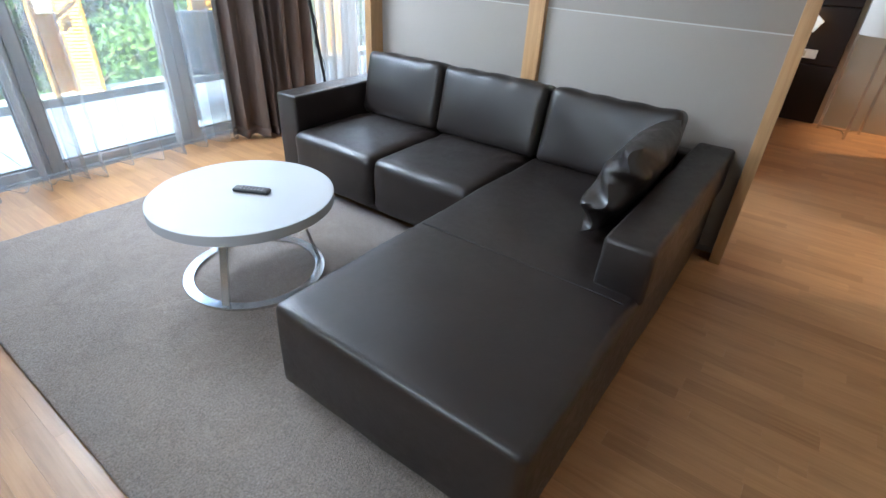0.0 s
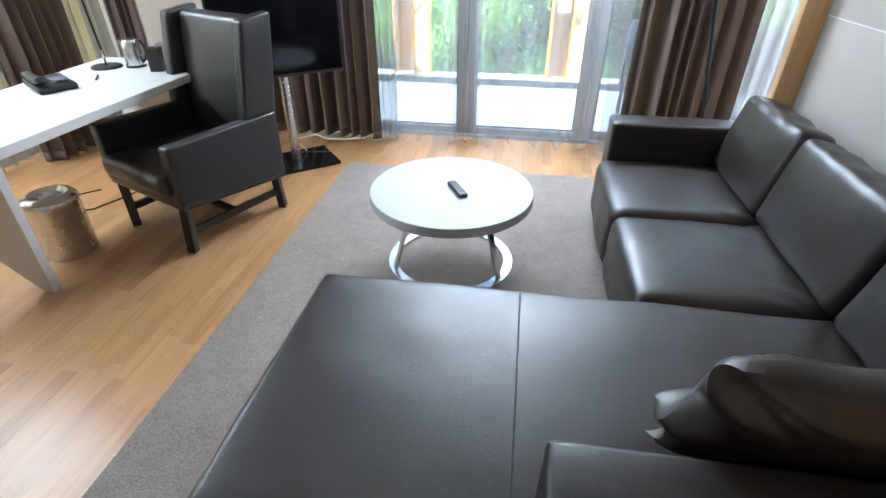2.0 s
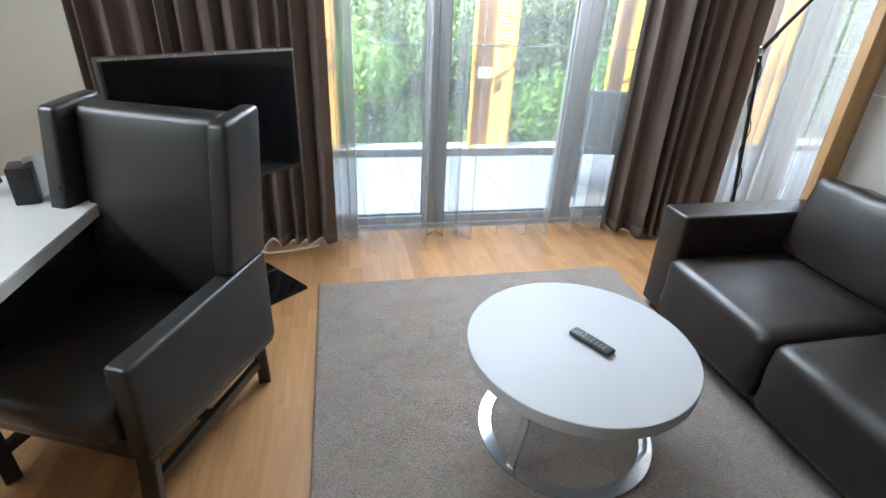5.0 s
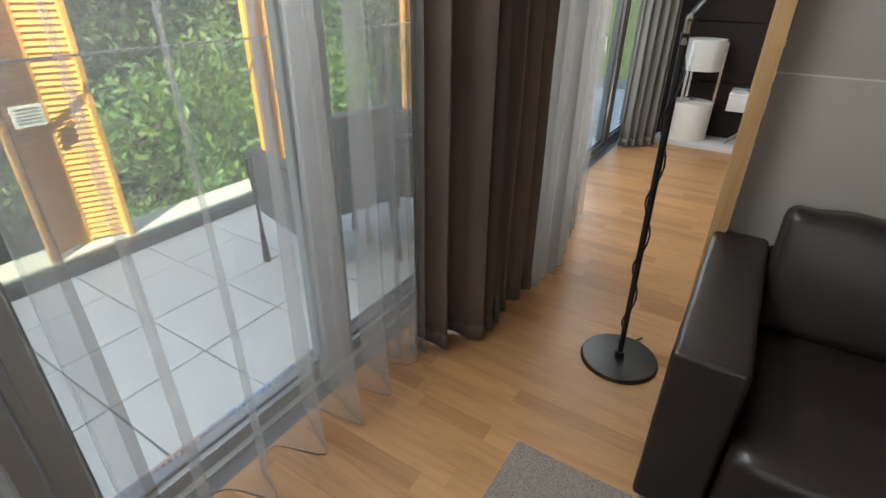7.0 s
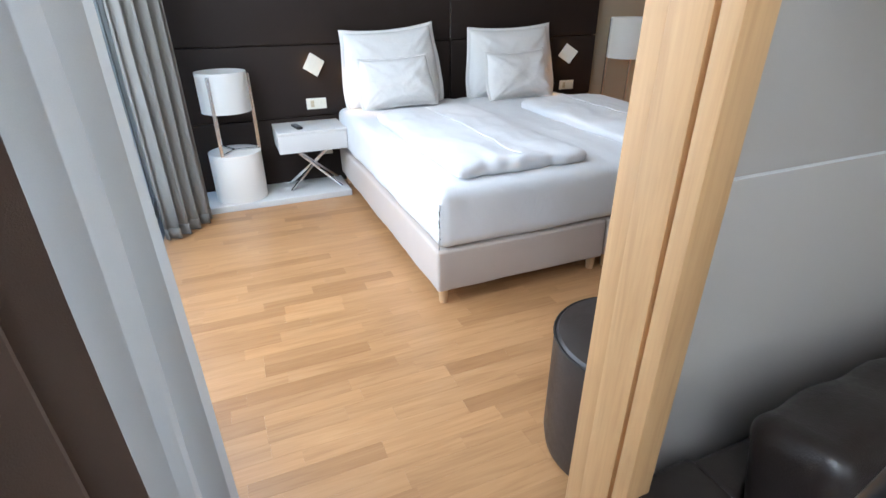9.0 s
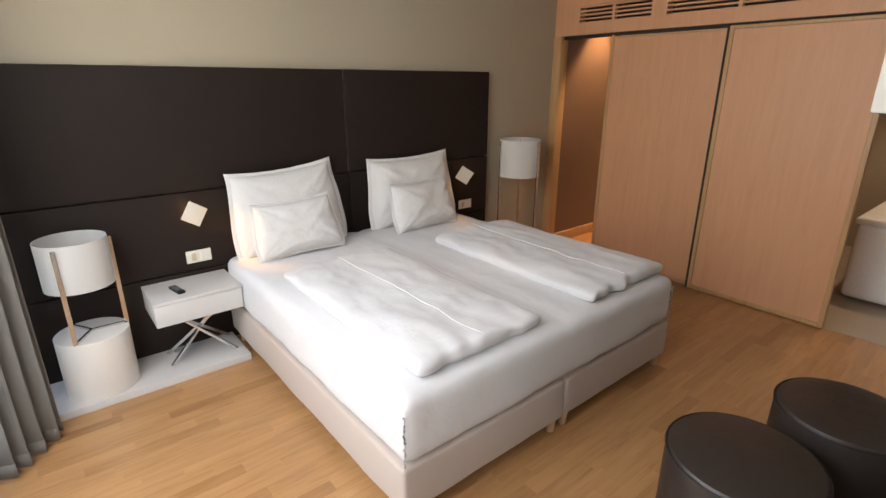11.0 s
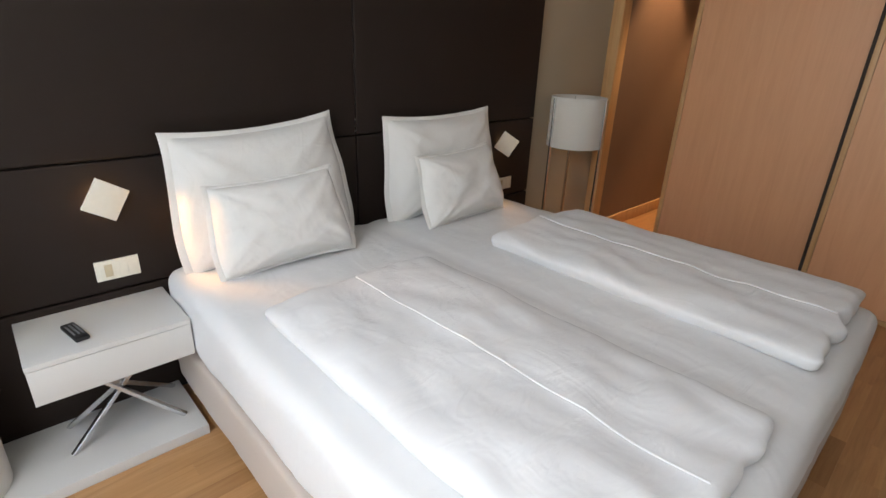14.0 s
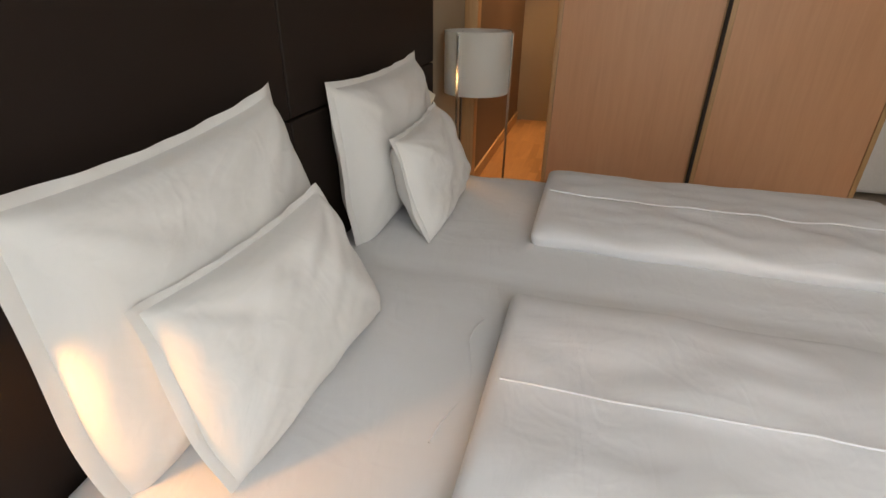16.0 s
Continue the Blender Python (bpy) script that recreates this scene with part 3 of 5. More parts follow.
def glazed(name, stops, label, open_dark=False):
    """A run of floor-high glazed leaves between the given x stops."""
    o = tagged(new(name), label, "window", kind="structure")
    part("sill", boxes((stops[0], stops[-1], GY - 0.055, GY + 0.06, -0.012, 0.003), bevel=0.001), M["alu"], o)
    part("head", boxes((stops[0], stops[-1], GY - 0.055, GY + 0.06, 2.46, CEIL - 0.001)), M["alu"], o)
    for i, (a, b) in enumerate(zip(stops, stops[1:])):
        for x0, x1 in ((a, a + 0.075), (b - 0.075, b)):
            pane_bar(o, x0 + 0.003, x1 - 0.003, 0.003, 2.459)
        pane_bar(o, a + 0.073, b - 0.073, 0.004, 0.058, GY - 0.033, GY + 0.043)
        pane_bar(o, a + 0.073, b - 0.073, 2.38, 2.458, GY - 0.033, GY + 0.043)
        bead = boxes((a + 0.072, b - 0.072, GY - 0.012, GY - 0.004, 0.057, 0.070), (a + 0.072, a + 0.084, GY - 0.012, GY - 0.004, 0.070, 2.38), (b - 0.084, b - 0.072, GY - 0.012, GY - 0.004, 0.070, 2.38))
        part("glazing_bead", bead, M["alu_dark"], o)
        g = part("pane", boxes((a + 0.07, b - 0.07, GY + 0.002, GY + 0.010, 0.055, 2.39)), M["glass"], o)
        g.visible_shadow = False
    return o


glazed("window_1", [-0.62, -0.05, 0.925, 1.872, 2.62], "floor-high window of grey aluminium leading to the terrace")
# dark strip set just below floor level, between parquet and window frame
tagged(part("threshold", boxes((-0.62, EX - 0.06, GY - 0.115, GY - 0.0555, -0.0118, -0.004)), M["alu_dark"]), "dark recessed strip before the glazing", "threshold", kind="structure")
w2 = glazed("window_2", [2.62, 3.62, 4.66, 5.50, 6.34], "floor-high bedroom window and door of grey aluminium")
hd = part("door_handle", tube(bmesh.new(), [(4.72, GY - 0.036, 1.02), (4.72, GY - 0.075, 1.02), (4.73, GY - 0.085, 1.02), (4.84, GY - 0.085, 1.01), (4.85, GY - 0.082, 0.99), (4.85, GY - 0.08, 0.90)], 0.011), M["steel"], w2, "curved steel lever handle")

w3 = tagged(new("window_3"), "floor-high west window of grey aluminium", "window", kind="structure")
part("sill", boxes((GX - 0.05, GX + 0.05, 0.25, GY + 0.07, -0.01, 0.028)), M["alu"], w3)
part("head", boxes((GX - 0.05, GX + 0.05, 0.25, GY + 0.07, 2.46, CEIL - 0.001)), M["alu"], w3)
wy = [0.25, 1.25, 2.13, 3.05, GY + 0.06]
for a, b in zip(wy, wy[1:]):
    part("window_frame", boxes((GX - 0.035, GX + 0.035, a + 0.002, a + 0.07, 0.028, 2.459), bevel=0.004), M["alu"], w3)
    part("window_frame", boxes((GX - 0.035, GX + 0.035, b - 0.07, b - 0.002, 0.028, 2.459), bevel=0.004), M["alu"], w3)
    part("window_frame", boxes((GX - 0.033, GX + 0.033, a + 0.071, b - 0.071, 0.029, 0.10), bevel=0.004), M["alu"], w3)
    g = part("pane", boxes((GX - 0.004, GX + 0.004, a + 0.065, b - 0.065, 0.095, 2.459)), M["glass"], w3)
    g.visible_shadow = False
tagged(part("wall_corner", boxes((GX - 0.06, -1.86, GY + 0.07, GY + 0.12, 0, CEIL)), M["wall_light"]), "cream plastered corner wall", "wall", kind="structure")


# ---- terrace and beyond ----
terrace = tagged(part("terrace_slab", boxes((-5.5, 9.5, GY + 0.061, 5.80, -0.28, -0.034)), M["grout"]), "tiled roof terrace outside the windows", "terrace", kind="structure")
tagged(part("drain_channel", boxes((-2.4, 8, GY + 0.066, GY + 0.078, -0.033, -0.012), (-2.4, 8, GY + 0.122, GY + 0.134, -0.033, -0.012)), M["steel"]), "steel drainage channel along the glazing", "drain", kind="structure")
dg = bmesh.new()
for k in range(260):
    x = 0.0 + k * 0.022
    box(dg, x, x + 0.012, GY + 0.079, GY + 0.121, -0.020, -0.014)
tagged(part("drain_grate", dg, M["steel"]), "slotted steel drain grate", "drain", kind="stuff")
tagged(part("parapet", boxes((-5.5, 9.5, 5.58, 5.86, -0.6, 0.035), bevel=0.008), M["stone"]), "pale stone coping along the terrace edge", "parapet", kind="structure")
tagged(part("balustrade_channel", boxes((-5.5, 9.5, 5.515, 5.575, -0.033, 0.05), bevel=0.004), M["alu_dark"]), "dark metal channel that holds the glass balustrade", "rail", kind="structure")
bal = thing("glass_balustrade", Matrix.Identity(4), "clear glass balustrade along the terrace edge", "balustrade", kind="structure")
for k in range(10):
    g = part("pane", boxes((-5.3 + k * 1.45, -5.3 + k * 1.45 + 1.43, 5.538, 5.552, 0.04, 1.02)), M["rail_glass"], bal)
    g.visible_shadow = False
part("handrail", boxes((-5.3, 9.3, 5.534, 5.556, 1.021, 1.034), bevel=0.002), M["steel"], bal)


def louvre(x0, width, label):
    """A folded pair of louvred shutter leaves standing on the coping."""
    t = thing("shutter", pose(x0, 5.66, 0.036), label, "shutter", "louvred shutters along the terrace edge")
    fold = [(0.0, 0.0), (width * 0.52, 0.10), (width, 0.0)]
    for (ax, ay), (bx, by) in zip(fold, fold[1:]):
        for px, py in ((ax + 0.012, ay), (bx - 0.012, by)):
            part("stile", moved(boxes((-0.014, 0.014, -0.02, 0.02, 0, 2.55), bevel=0.002), pose(px, py, 0)), M["slat"], t)
        bm = bmesh.new()
        d = Vector((bx - ax, by - ay, 0))
        ln = d.length
        ang = math.degrees(math.atan2(d.y, d.x))
        for k in range(82):
            b2 = boxes((0.026, ln - 0.026, -0.019, 0.019, -0.003, 0.003))
            moved(b2, pose(ax, ay, 0.035 + k * 0.0305, 0, 0, ang) @ pose(0, 0, 0, 52))
            me = bpy.data.meshes.new("tmp")
            b2.to_mesh(me)
            b2.free()
            bm.from_mesh(me)
            bpy.data.meshes.remove(me)
        tagged(part("louvres", bm, M["slat"], t), kind="stuff")
    return t


for x0, w in ((-0.10, 0.42), (1.60, 0.42), (3.02, 0.42), (4.7, 0.42), (6.74, 0.42)):
    sh = louvre(x0, w, "orange-stained wooden louvred shutter folded on the terrace edge")
    if x0 == 1.60:
        part("label_plate", boxes((0.055, 0.185, -0.028, -0.022, 0.69, 0.79)), M["white_lam"], sh, "small white notice plate")
        for k in range(5):
            part("text_bar", boxes((0.068, 0.172, -0.030, -0.0285, 0.705 + k * 0.016, 0.711 + k * 0.016)), M["grey_key"], sh)


def lattice(y0, y1, mat, label):
    """Square-holed sun screen outside the west glazing."""
    t = thing("sun_screen", pose(GX - 0.32, 0, 0.0), label, "shutter", "lattice sun screens outside the west window")
    for a in (y0, y1 - 0.035):
        part("stile", boxes((-0.016, 0.016, a, a + 0.035, -0.03, 2.6)), M[mat], t)
    bm = bmesh.new()
    y = y0 + 0.05
    while y < y1 - 0.045:
        box(bm, -0.012, 0.012, y, y + 0.011, -0.02, 2.58)
        y += 0.024
    z = 0.0
    while z < 2.56:
        box(bm, -0.0105, 0.0105, y0 + 0.03, y1 - 0.03, z, z + 0.011)
        z += 0.024
    tagged(part("lattice", bm, M[mat], t), kind="stuff")
    return t


for y0, y1, m, lb in ((-0.30, 0.645, "lattice", "cream"), (0.65, 1.395, "lattice", "cream"), (1.40, 2.095, "lattice", "cream"), (2.10, 2.895, "lattice_yellow", "yellow"), (2.90, 3.70, "lattice_yellow", "yellow"), (3.705, 4.40, "lattice_yellow", "yellow")):
    lattice(y0, y1, m, lb + " wooden lattice sun screen in bright sun")


def garden_chair(m):
    c = thing("garden_chair", m, "dark grey woven garden armchair on the terrace", "chair", "garden chairs on the terrace")
    part("seat", rbox(bmesh.new(), -0.26, 0.26, -0.27, 0.24, 0.36, 0.43, 0.03, 0.08), M["wicker"], c)
    part("backrest", rbox(bmesh.new(), -0.27, 0.27, 0.20, 0.25, 0.38, 0.86, 0.024, 0.06,
         lambda co, u: (0, 0.10 * (co.z - 0.38) - 0.05 * u.x * u.x, 0)), M["wicker"], c)
    for s in (-1, 1):
        bm = tube(bmesh.new(), [(s * 0.29, -0.24, 0.0), (s * 0.29, -0.25, 0.58), (s * 0.29, -0.20, 0.635), (s * 0.285, 0.05, 0.64), (s * 0.275, 0.26, 0.66)], 0.022)
        part("armrest", bm, M["wicker"], c)
        part("side_panel", rbox(bmesh.new(), s * 0.28 - 0.012, s * 0.28 + 0.012, -0.22, 0.22, 0.30, 0.62, 0.01, 0.1), M["wicker"], c)
        part("leg", bar(bmesh.new(), (s * 0.25, 0.24, 0), (s * 0.25, 0.20, 0.38), 0.03, 0.03), M["wicker"], c)
    return c


garden_chair(pose(2.50, 4.52, -0.012, 0, 0, 165))
garden_chair(pose(3.12, 4.40, -0.012, 0, 0, 205))


def leaf_cloud(blobs, count, size, seed):
    """Many small folded leaves scattered through clumps (centre, radii)."""
    rnd = np.random.RandomState(seed)
    verts, faces = [], []
    weights = np.array([b[1][0] * b[1][1] for b in blobs], float)
    pick = rnd.choice(len(blobs), count, p=weights / weights.sum())
    for b in pick:
        c, r = blobs[b]
        d = rnd.normal(size=3)
        d /= np.linalg.norm(d)
        p = np.array(c) + d * np.array(r) * rnd.uniform(0.55, 1.08)
        a = rnd.normal(size=3)
        a = a / np.linalg.norm(a)
        n = d * 0.8 + rnd.normal(size=3) * 0.6
        e = np.cross(a, n)
        e /= np.linalg.norm(e) + 1e-6
        a = np.cross(n, e)
        a /= np.linalg.norm(a) + 1e-6
        s = size * rnd.uniform(0.6, 1.3)
        k = len(verts)
        verts += [p - a * s, p + e * s * 0.45 + d * s * 0.15, p + a * s, p - e * s * 0.45 + d * s * 0.15]
        faces.append((k, k + 1, k + 2, k + 3))
    me = bpy.data.meshes.new("leaves")
    me.from_pydata([tuple(v) for v in verts], [], faces)
    return me


def tree(m, height, spread, seed, mat, label, count=5200, leaf=0.10):
    t = thing("tree", m, label, "tree", "trees beyond the terrace")
    rnd = random.Random(seed)
    trunk = bmesh.new()
    top = height * 0.75
    pts = [(0.12 * math.sin(k * 1.3 + seed), 0.12 * math.cos(k * 1.1 + seed), top * k / 7) for k in range(8)]
    for a, b, k in zip(pts, pts[1:], range(7)):
        tube(trunk, [a, b], 0.16 * (1 - k / 8) + 0.02, 7)
    blobs = []
    for k in range(15):
        ang = rnd.uniform(0, 6.283)
        z = height * rnd.uniform(0.32, 0.97)
        reach = spread * (0.35 + 0.65 * math.sin(math.pi * min(1, max(0.1, (z / height - 0.18) / 0.85)))) * rnd.uniform(0.45, 1.0)
        c = (reach * math.cos(ang), reach * math.sin(ang), z)
        base = pts[min(7, max(1, int(7 * (z - 0.5) / top)))]
        tube(trunk, [base, tuple((u + 2 * v) / 3 for u, v in zip(base, c)), c], 0.035, 5)
        r = spread * rnd.uniform(0.26, 0.48)
        blobs.append((c, (r, r, r * 0.8)))
    part("trunk", trunk, M["bark"], t)
    me = leaf_cloud(blobs, count, leaf, seed)
    me.materials.append(M[mat])
    ob = new("crown", me)
    ob.parent = t
    return t


def hill(x, y):
    return -4.2 + max(0.0, y - 9.0) * 0.34 + 0.5 * noise.noise(Vector((x * 0.15, y * 0.15, 3)))


gm = bmesh.new()
gv = {}
xs = [-3000, -400, -120] + [-60 + 6 * k for k in range(21)] + [120, 400, 3000]
ys = [-3000, -300, -60, -20, 0, 6, 9, 12, 16, 20, 26, 32, 40, 50, 62, 80, 120, 300, 3000]
for i, x in enumerate(xs):
    for j, y in enumerate(ys):
        gv[i, j] = gm.verts.new((x, y, hill(x, min(y, 62))))
for i in range(len(xs) - 1):
    for j in range(len(ys) - 1):
        gm.faces.new((gv[i, j], gv[i + 1, j], gv[i + 1, j + 1], gv[i, j + 1]))
tagged(part("ground", gm, M["soil"]), "wooded slope below the terrace", "ground", kind="structure")

t_light = tree(pose(0.15, 9.2, -3.9), 4.5, 1.7, 3, "leaf_light", "bright green young broadleaf tree below the terrace", 14000, 0.055)
t_a = tree(pose(3.6, 10.4, hill(3.6, 10.4)), 6.2, 2.3, 11, "leaf", "green broadleaf tree on the wooded slope", 15000, 0.065)
t_b = tree(pose(-3.5, 12.0, hill(-3.5, 12)), 8.0, 2.7, 23, "leaf_dark", "dark green broadleaf tree on the wooded slope", 13000, 0.085)
rt = random.Random(5)
spots = []
for row, (y, n, w) in enumerate(((13.0, 9, 13), (17.5, 11, 20), (23.0, 13, 30), (31.0, 15, 44))):
    for k in range(n):
        x = -w + 2 * w * (k + 0.5) / n + rt.uniform(-1.0, 1.0)
        spots.append((x + 2.0, y + rt.uniform(-1.5, 1.5), row))
for x, y, row in spots:
    src = rt.choice((t_a, t_b, t_b))
    copy_thing(src, pose(x, y, hill(x, y) - 0.6, 0, 0, rt.uniform(0, 360)))
copy_thing(t_a, pose(6.4, 9.6, hill(6.4, 9.6) - 1.2, 0, 0, 100))
copy_thing(t_a, pose(1.9, 11.6, hill(1.9, 11.6) - 0.9, 0, 0, 200))
copy_thing(t_light, pose(4.6, 8.8, -4.6, 0, 0, 120))
sb = [((rt.uniform(-14, 18), 6.8 + abs(rt.gauss(0, 1)) * 5, 0), (rt.uniform(0.5, 1.1), rt.uniform(0.5, 1.1), rt.uniform(0.5, 1.0))) for _ in range(160)]
sb = [((c[0], c[1], hill(c[0], c[1]) + 0.4), r) for c, r in sb]
um = leaf_cloud(sb, 36000, 0.085, 9)
um.materials.append(M["leaf"])
tagged(new("undergrowth", um), "dense green undergrowth on the slope", "shrub", kind="stuff")


# ---- curtains ----
def curtain(name, path, folds, depth, seed, mat, label, z0=0.012, z1=2.58, t=0.0, hem=0.0, grp="", rows=14, per=10, flare=0.35):
    bm = drape_mesh(path, z0, z1, folds, depth, seed, rows, per, flare, hem)
    bm.verts.ensure_lookup_table()
    low = [v.co.copy() for v in bm.verts[-(folds * per + 1):]]
    ob = part(name, bm, M[mat])
    if t:
        thick(ob, t)
    if mat.startswith("sheer"):
        part("hem", tube(bmesh.new(), low, 0.0022, 5), M["sheer_edge"], ob, "weighted dark hem")
    else:
        band = bmesh.new()
        for a, b in zip(low, low[1:]):
            q = [band.verts.new(p) for p in (a + Vector((0, 0, 0.001)), b + Vector((0, 0, 0.001)), b + Vector((0, 0, 0.07)), a + Vector((0, 0, 0.07)))]
            band.faces.new(q)
        bmesh.ops.remove_doubles(band, verts=band.verts, dist=0.0005)
        thick(part("hem", band, M[mat], ob, "turned-up hem"), 0.006)
    return tagged(ob, label, "curtain", grp)


DR = "taupe drapes along the glazing"
SH = "sheer voile curtains along the glazing"
curtain("drape", [(-0.95, 3.71), (-0.10, 3.70), (0.27, 3.67)], 11, 0.055, 1, "drape", "floor-length taupe drape behind the television", t=0.003, grp=DR)
curtain("drape", [(2.10, 3.70), (2.28, 3.58), (2.55, 3.55), (2.80, 3.54)], 7, 0.068, 2, "drape", "floor-length taupe drape between the two windows", t=0.003, grp=DR)
curtain("drape", [(-1.98, 0.28), (-1.96, 1.22)], 8, 0.055, 3, "drape", "floor-length taupe drape at the west window", t=0.003, grp=DR)
curtain("drape", [(-1.95, 2.78), (-1.93, 3.32)], 6, 0.055, 4, "drape", "floor-length taupe drape behind the desk", t=0.003, grp=DR)
curtain("drape", [(-1.95, 3.78), (-1.93, 3.86), (-1.78, 3.87)], 4, 0.04, 5, "drape", "narrow taupe drape in the room corner", t=0.003, grp=DR)
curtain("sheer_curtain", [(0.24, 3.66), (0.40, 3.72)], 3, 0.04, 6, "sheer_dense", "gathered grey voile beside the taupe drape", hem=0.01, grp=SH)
curtain("sheer_curtain", [(0.36, 3.75), (0.86, 3.75)], 4, 0.065, 7, "sheer", "transparent grey voile hanging before the terrace window", z0=0.014, hem=0.03, grp=SH, per=14, flare=1.1)
curtain("sheer_curtain", [(1.00, 3.75), (2.06, 3.73)], 6, 0.068, 17, "sheer", "transparent grey voile with trailing folds before the terrace window", z0=0.014, hem=0.03, grp=SH, per=14, flare=1.2)
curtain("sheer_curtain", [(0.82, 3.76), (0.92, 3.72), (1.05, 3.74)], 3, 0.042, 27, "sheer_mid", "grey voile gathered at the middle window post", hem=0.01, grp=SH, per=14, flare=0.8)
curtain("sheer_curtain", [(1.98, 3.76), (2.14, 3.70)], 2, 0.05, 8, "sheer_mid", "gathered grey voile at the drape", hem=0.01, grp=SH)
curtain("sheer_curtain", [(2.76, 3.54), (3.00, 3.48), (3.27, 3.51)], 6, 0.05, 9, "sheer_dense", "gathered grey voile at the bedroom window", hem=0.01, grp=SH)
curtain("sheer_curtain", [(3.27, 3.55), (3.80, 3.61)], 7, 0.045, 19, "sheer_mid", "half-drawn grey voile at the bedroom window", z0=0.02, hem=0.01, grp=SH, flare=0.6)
curtain("sheer_curtain", [(-2.12, 1.15), (-2.12, 2.85)], 12, 0.04, 10, "sheer_west", "transparent voile before the west window", z0=0.04, hem=0.015, grp=SH, per=12)
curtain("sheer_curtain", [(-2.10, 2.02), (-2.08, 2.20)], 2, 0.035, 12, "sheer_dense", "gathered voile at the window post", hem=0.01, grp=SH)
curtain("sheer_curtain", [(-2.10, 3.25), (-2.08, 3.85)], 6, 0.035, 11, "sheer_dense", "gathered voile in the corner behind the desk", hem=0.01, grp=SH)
curtain("curtain", [(5.52, 3.78), (5.64, 3.66), (5.82, 3.56)], 5, 0.05, 13, "curtain_grey", "floor-length grey linen curtain beside the headboard", t=0.003)

# ---- rug ----
rg = rbox(bmesh.new(), 0.165, 1.885, 0.42, 3.14, 0.001, 0.019, 0.008, 0.022,
          lambda co, u: (0.004 * wob(co, 6, 2), 0.004 * wob(co, 6, 5), (0.004 * wob(co, 30, 1) + 0.003 * wob(co, 9, 4)) if u.z > 0.5 else 0))
solo("rug", rg, M["rug"], "grey brown shag rug on the oak floor", "rug")


# ---- sofa ----
def soft(amp, scale, seed, puff=0.0):
    """Dents and a slight swelling for stuffed parts."""
    def f(co, u):
        k = amp * wob(co, scale, seed) + 0.4 * amp * wob(co, scale * 3.1, seed + 7)
        px = puff * (1 - u.y * u.y) * (1 - u.z * u.z) * u.x
        pz = puff * (1 - u.x * u.x) * (1 - u.y * u.y) * u.z
        return (k * u.x + px, k * u.y, k * u.z + pz)
    return f


sofa = thing("sofa", pose(0, 0, 0), "dark brown leather corner sofa with a long chaise", "sofa")
SZ = 0.385
part("chaise", rbox(bmesh.new(), 0.695, 2.72, 0.385, 1.305, 0.045, SZ, 0.03, 0.05, soft(0.004, 4, 1, 0.008)), M["leather"], sofa)
part("chaise_seam", tube(bmesh.new(), [(1.42, 0.425 + 0.845 * k / 12, SZ + 0.0085 - 0.004 * (k in (0, 12))) for k in range(13)], 0.0022, 6), M["seam"], sofa)
part("base", rbox(bmesh.new(), 1.86, 2.70, 1.31, 2.59, 0.045, 0.24, 0.015, 0.1), M["leather"], sofa)


def seat(y0, y1, seed):
    def f(co, u):
        k = 0.006 * wob(co, 5, seed)
        crown = 0.018 * (1 - u.y ** 4) * (1 - min(1, abs(u.x)) ** 4) * max(0, u.z)
        pull = -0.012 * abs(u.y) ** 6 * max(0, -u.x)
        rear = max(0.0, u.x - 0.1) * max(0.0, abs(u.y) - 0.35) * max(0, u.z)
        fold = 0.022 * rear * math.sin(70 * co.y + 34 * co.x + seed + 3 * wob(co, 5, seed))
        drape = 0.010 * math.sin(46 * co.y + 9 * wob(co, 6, seed)) * max(0.0, abs(u.y) - 0.6) * max(0, -u.x)
        return (k * u.x - pull + drape, 0, k * u.z + crown + fold)
    return part("seat", rbox(bmesh.new(), 1.805, 2.52, y0, y1, 0.07, SZ - 0.008, 0.05, 0.025, f), M["leather"], sofa)


seat(1.95, 2.592, 2)
seat(1.308, 1.945, 5)


def back(y0, y1, seed, tilt=13):
    w = y1 - y0

    def f(co, u):
        k = 0.007 * wob(co, 6, seed) + 0.004 * math.sin(34 * co.y + seed) * max(0, u.z) ** 2
        pleat = 0.006 * math.sin(60 * co.y + seed) * max(0, u.z - 0.5) * max(0, -u.x) * (abs(u.y) < 0.7)
        return (k * u.x + pleat - 0.018 * (1 - u.y ** 2) * (1 - u.z ** 2) * max(0, -u.x), 0, k * u.z)
    bm = rbox(bmesh.new(), -0.085, 0.085, -w / 2, w / 2, 0.0, 0.40, 0.045, 0.04, f)
    moved(bm, pose(2.475, (y0 + y1) / 2, SZ - 0.015, 0, tilt, 0))
    return part("back_cushion", bm, M["leather"], sofa)


back(1.978, 2.592, 3, 13)
back(1.288, 1.970, 8)
back(0.600, 1.278, 12)
part("back_frame", rbox(bmesh.new(), 2.60, 2.70, 0.40, 2.60, 0.045, 0.56, 0.02, 0.1), M["leather"], sofa)
part("armrest", rbox(bmesh.new(), 1.865, 2.702, 2.598, 2.775, 0.045, 0.575, 0.018, 0.06, soft(0.003, 5, 3)), M["leather"], sofa)
part("armrest", rbox(bmesh.new(), 1.475, 2.80, 0.375, 0.555, SZ - 0.03, 0.575, 0.02, 0.06, soft(0.004, 5, 9)), M["leather"], sofa)
for fx, fy in ((0.74, 0.43), (0.74, 1.26), (1.90, 2.73), (2.62, 2.73), (2.62, 0.43)):
    part("foot", boxes((fx - 0.022, fx + 0.022, fy - 0.022, fy + 0.022, 0.0, 0.05), bevel=0.003), M["steel"], sofa)

